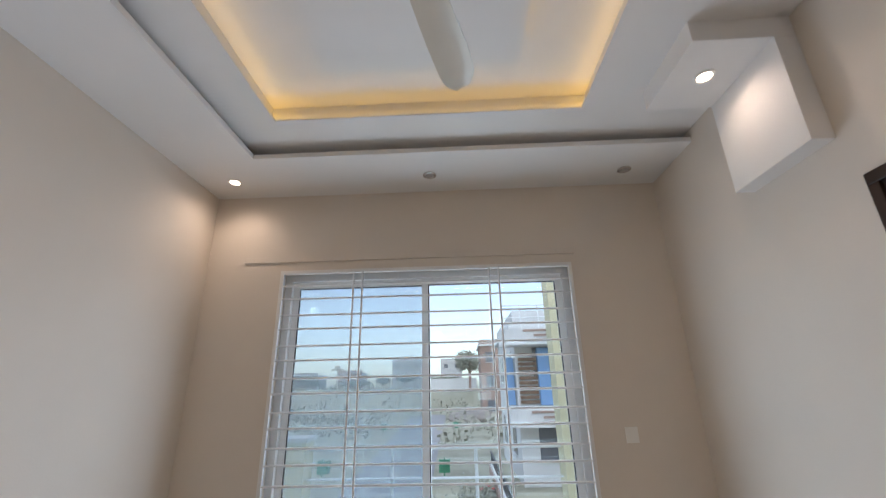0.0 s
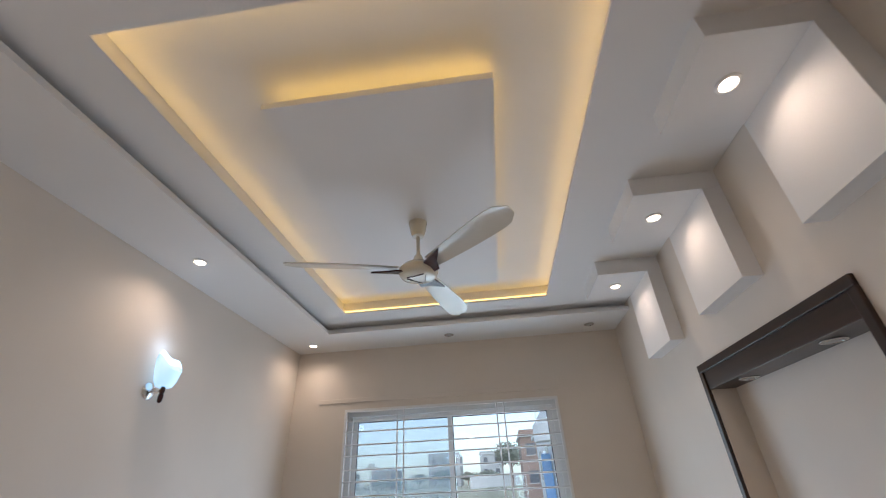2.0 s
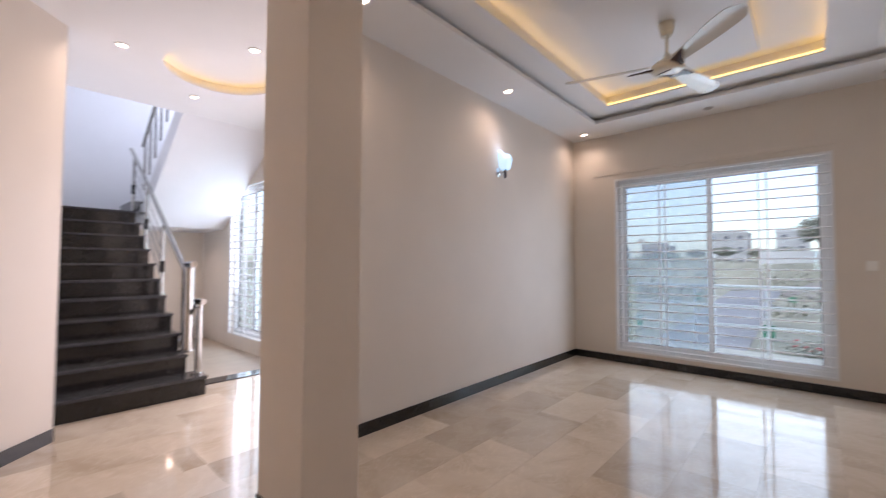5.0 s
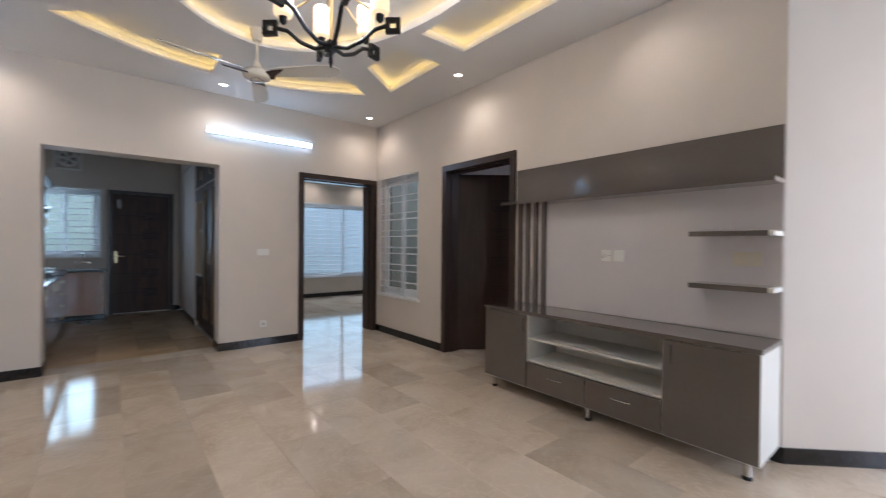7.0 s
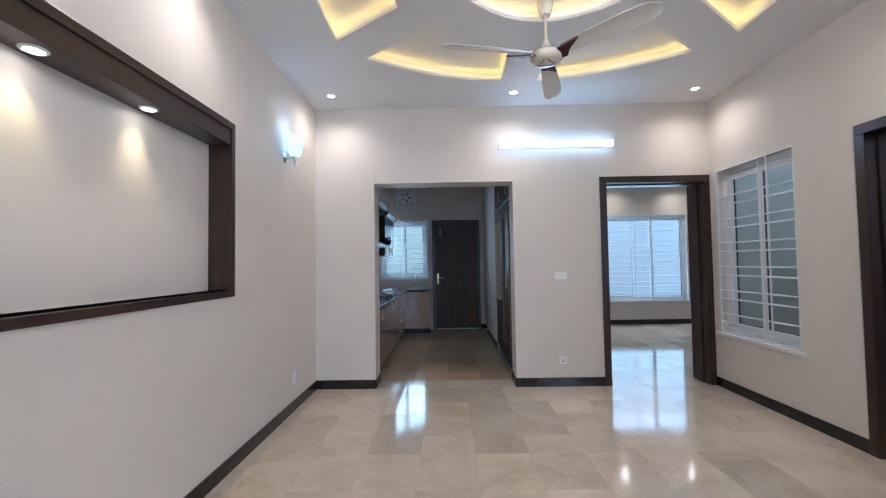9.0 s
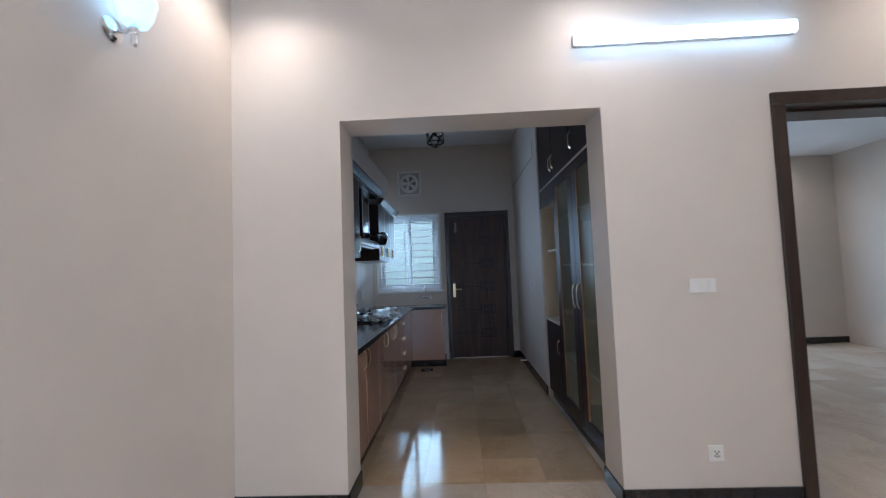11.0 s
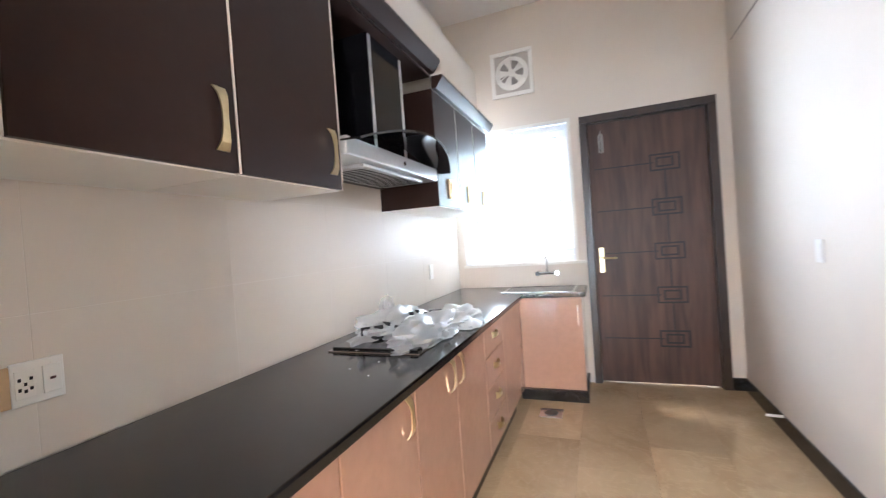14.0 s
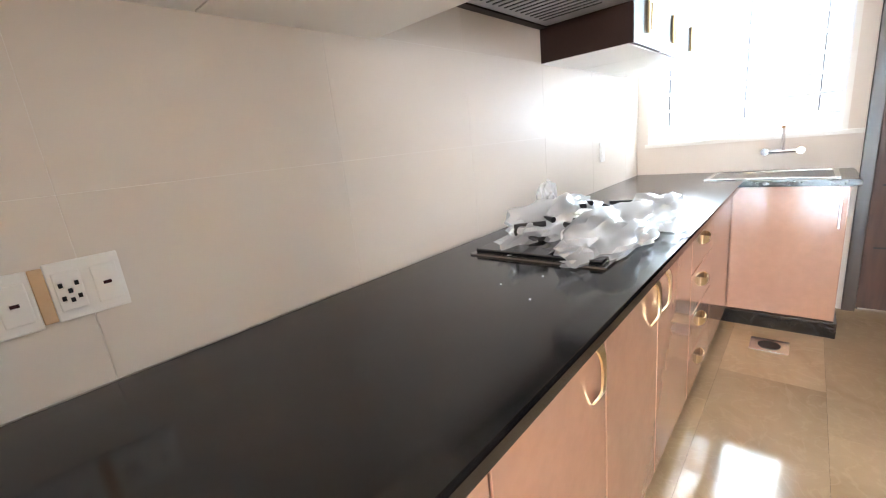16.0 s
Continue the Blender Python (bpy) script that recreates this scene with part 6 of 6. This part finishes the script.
# the land rises beyond the street
bm = bmesh.new()
grid = []
for i in range(25):
    row = []
    for j in range(101):
        x, y = -190 + 3.0 * j, 66 + 3.2 * i
        k = min(1, max(0, (y - 70) / 16))
        z = GZ - 0.15 + 4.3 * k * k * (3 - 2 * k) + 0.7 * k * noise.noise(Vector((x * 0.06, y * 0.08, 3))) + 0.25 * k * noise.noise(Vector((x * 0.3, y * 0.3, 7)))
        row.append(bm.verts.new((x, y, z)))
    grid.append(row)
for a, b in zip(grid, grid[1:]):
    for i in range(100):
        bm.faces.new((a[i], a[i + 1], b[i + 1], b[i]))
struct("ground_rise", bm, GROUNDM, "dry grassy bank beyond the street", "ground", True)
struct("far_wall", B(-5.5, 3.4, 84, 84.3, 1.0, 3.7), WHITEM, "low white plot wall on the bank", "wall")


def tree(x, y, h, r, seed, label, gz=GZ):
    rnd = random.Random(seed)
    t = thing("tree", (x, y, gz), label, "tree")
    bm = bmesh.new()
    sweep(bm, [(x, y, gz), (x + 0.05 * h * 0.2, y, gz + h * 0.3), (x, y, gz + h * 0.75)], 0.035 * h, 8)
    for k in range(6):
        a = rnd.uniform(0, 6.28)
        sweep(bm, [(x, y, gz + h * (0.3 + 0.06 * k)), (x + math.cos(a) * r * 0.4, y + math.sin(a) * r * 0.4, gz + h * (0.5 + 0.06 * k)), (x + math.cos(a) * r * 0.75, y + math.sin(a) * r * 0.75, gz + h * (0.62 + 0.06 * k))], 0.012 * h, 6)
    part("trunk", bm, BRICKM, t)
    verts, faces = [], []
    for k in range(1500):
        d = Vector((rnd.gauss(0, 1), rnd.gauss(0, 1), rnd.gauss(0, 1))).normalized()
        q = d * (rnd.random() ** 0.4)
        lump = 0.75 + 0.45 * noise.noise(d * 2.2 + Vector((seed, 0, 0)))
        c = Vector((x + q.x * r * lump, y + q.y * r * lump, gz + h * 0.68 + q.z * h * 0.32 * lump))
        s = rnd.uniform(0.04, 0.10) * r
        u = Vector((rnd.gauss(0, 1), rnd.gauss(0, 1), rnd.gauss(0, 1))).normalized() * s
        w_ = u.orthogonal().normalized() * s * 0.6
        i = len(verts)
        verts += [c + u, c + w_, c - u, c - w_]
        faces.append((i, i + 1, i + 2, i + 3))
    me = bpy.data.meshes.new("crown")
    me.from_pydata([tuple(v_) for v_ in verts], [], faces)
    me.materials.append(LEAFM)
    c = new("crown", me)
    c.parent = t
    c.matrix_parent_inverse = t.matrix_basis.inverted()
    return t


tree(2.0, 80, 7.4, 3.4, 4, "leafy green street tree on the bank", 1.6)
for k in range(14):
    rnd = random.Random(k)
    tree(-75 + 5.6 * k + rnd.uniform(-2, 2), 108 + rnd.uniform(-12, 12), rnd.uniform(2.4, 4.2), rnd.uniform(2.2, 4), 30 + k, "far hazy scrub tree on the horizon", 1.8)
for k, (x, y) in enumerate(((-6.37, 22.06), (-7.39, 44.0), (-0.62, 22.0), (-0.35, 44.95))):
    b = thing("planter_box", (x, y, GZ), "small green painted metal tree guard beside the street", "tree guard", "green tree guards")
    part("panel", sum_boxes([(x - 0.25, x + 0.25, y - 0.25, y - 0.22, GZ + 0.25, GZ + 0.8), (x - 0.25, x - 0.22, y - 0.22, y + 0.25, GZ + 0.25, GZ + 0.8), (x + 0.22, x + 0.25, y - 0.22, y + 0.25, GZ + 0.25, GZ + 0.8)]), GREENM, b)
    part("post", cyl(bmesh.new(), (x, y - 0.26, GZ), (x, y - 0.26, GZ + 0.9), 0.03, seg=8), GREENM, b)
bm = bmesh.new()
bmesh.ops.create_icosphere(bm, subdivisions=4, radius=1.0)
for v_ in bm.verts:
    r = 1 + 0.35 * noise.noise(v_.co * 2.3)
    v_.co = Vector((1.8 + v_.co.x * 3.1 * r, 57 + v_.co.y * 3 * r, GZ + max(-0.2, v_.co.z * 1.5 * r)))
tagged(finish("rubble_heap", bm, RUBBLE, True), "grey heap of gravel and rubble beside the street", "rubble heap")
bm = bmesh.new()
cyl(bm, (-22.8, 80, GZ), (-22.8, 80, 5.6), 0.16, 0.12, 8)
bx(bm, -24.0, -21.6, 79.8, 80.2, 5.5, 5.75)
bx(bm, -23.3, -22.3, 79.6, 80.4, 5.75, 6.3)
tagged(finish("utility_pole", bm, CONC), "grey concrete utility pole by the open ground", "utility pole")
sh = thing("flower_shrub", (0.95, 17.0, GZ), "low green shrub with red flowers beside the street", "shrub")
verts, faces = [], []
rnd = random.Random(77)
for k in range(700):
    c = Vector((0.95 + rnd.gauss(0, 0.5), 17.0 + rnd.gauss(0, 0.45), GZ + abs(rnd.gauss(0.35, 0.25))))
    u = Vector((rnd.gauss(0, 1), rnd.gauss(0, 1), rnd.gauss(0, 1))).normalized() * 0.07
    w_ = u.orthogonal().normalized() * 0.04
    i = len(verts)
    verts += [c + u, c + w_, c - u, c - w_]
    faces.append((i, i + 1, i + 2, i + 3))
me = bpy.data.meshes.new("leaves")
me.from_pydata([tuple(v_) for v_ in verts], [], faces)
me.materials.append(LEAFM)
o = new("leaves", me)
o.parent = sh
o.matrix_parent_inverse = sh.matrix_basis.inverted()
REDM = mat("red_petals", (0.5, 0.03, 0.05), 0.6, 0, 0.1)
for k in range(8):
    part("flower", lathe(bmesh.new(), [(0.01, 0), (0.06, 0.03), (0.05, 0.06), (0.01, 0.05)], (0.95 + rnd.gauss(0, 0.3), 16.7 + rnd.gauss(0, 0.25), GZ + rnd.uniform(0.5, 0.9)), 8), REDM, sh, "red flower")

# scrub on the open ground
rnd = random.Random(5)
verts, faces = [], []
for k in range(620):
    by_ = rnd.uniform(30, 104)
    bx_ = rnd.uniform(-90, -6.5 - 0.05 * by_) if k % 8 else rnd.uniform(-1.2, 8)
    if by_ > 66 and k % 8 == 0:
        bx_ = rnd.uniform(-30, 8)
    hgt = rnd.uniform(0.4, 1.5)
    for q in range(26):
        c = Vector((bx_ + rnd.gauss(0, hgt * 0.6), by_ + rnd.gauss(0, hgt * 0.6), GZ + 4.0 * min(1, max(0, (by_ - 70) / 16)) ** 1.5 + abs(rnd.gauss(0, hgt * 0.45))))
        u = Vector((rnd.gauss(0, 1), rnd.gauss(0, 1), rnd.gauss(0, 1))).normalized() * hgt * 0.22
        w_ = u.orthogonal().normalized() * hgt * 0.13
        i = len(verts)
        verts += [c + u, c + w_, c - u, c - w_]
        faces.append((i, i + 1, i + 2, i + 3))
me = bpy.data.meshes.new("scrub")
me.from_pydata([tuple(v_) for v_ in verts], [], faces)
me.materials.append(SCRUBM)
tagged(new("scrub", me), "green scrub on the open ground, paled for haze", "scrub", kind="stuff")
for k in range(3):
    y = 13.0 + 3.05 * k
    f = thing("front_fence", (1.45, y, GZ), "white and red brick garden wall with a dark rail", "garden wall", "garden walls")
    part("base", sum_boxes([(1.4, 1.55, y - 1.5, y + 1.5, GZ, GZ + 0.9)], 0.02), WHITEM, f)
    part("band", sum_boxes([(1.36, 1.4, y - 1.5, y + 1.5, GZ + 0.45, GZ + 0.75)]), BRICKM, f)
    part("rail", sum_boxes([(1.45, 1.5, y - 1.5, y + 1.5, GZ + 1.25, GZ + 1.3), *[(1.46, 1.49, y - 1.45 + 0.3 * j, y - 1.42 + 0.3 * j, GZ + 0.9, GZ + 1.25) for j in range(10)]]), DARKSEAL, f)

# ---- marble floor tiles ----
TW, TL = 0.405, 0.81
floor_root = tagged(thing("floor", (0, 0, 0), "polished cream marble tile floor", "floor"), kind="structure")


def tile_at(x0, x1, y0, y1, material, cache={}):
    key = (round(x1 - x0, 3), round(y1 - y0, 3), material.name)
    if key not in cache:
        me = bpy.data.meshes.new("tile")
        bm = bmesh.new()
        g = 0.0004
        bx(bm, g, key[0] - g, g, key[1] - g, -0.021, 0.0)
        bm.to_mesh(me)
        bm.free()
        me.materials.append(material)
        cache[key] = me
    ob = new("tile", cache[key])
    ob.location = (x0, y0, 0)
    ob.parent = floor_root
    return ob


def tiled(X0, X1, Y0, Y1, material=MARBLE):
    i = 0
    x = X0
    while x < X1 - 0.01:
        xe = min(x + TW, X1)
        y = Y0 - (0.4 * TL if i % 2 else 0)
        while y < Y1 - 0.01:
            ya, yb = max(y, Y0), min(y + TL, Y1)
            if yb - ya > 0.01:
                tile_at(x, xe, ya, yb, material)
            y += TL
        x = xe
        i += 1


tiled(LW, LE, LS, -1.25)
tiled(FW - 0.03, FE, -1.25, FN)
tiled(-4.14, LW, -2.74, 0.45)
tiled(LW, FW - 0.03, -1.25, 0.45)
tiled(KW, KE, KS - 0.2, KB, TANMARBLE)
tiled(KW, KE, KB, LS)
tiled(-5.7, KW, -12.4, LS)
tiled(-6.0, LW, -6.35, -2.9)
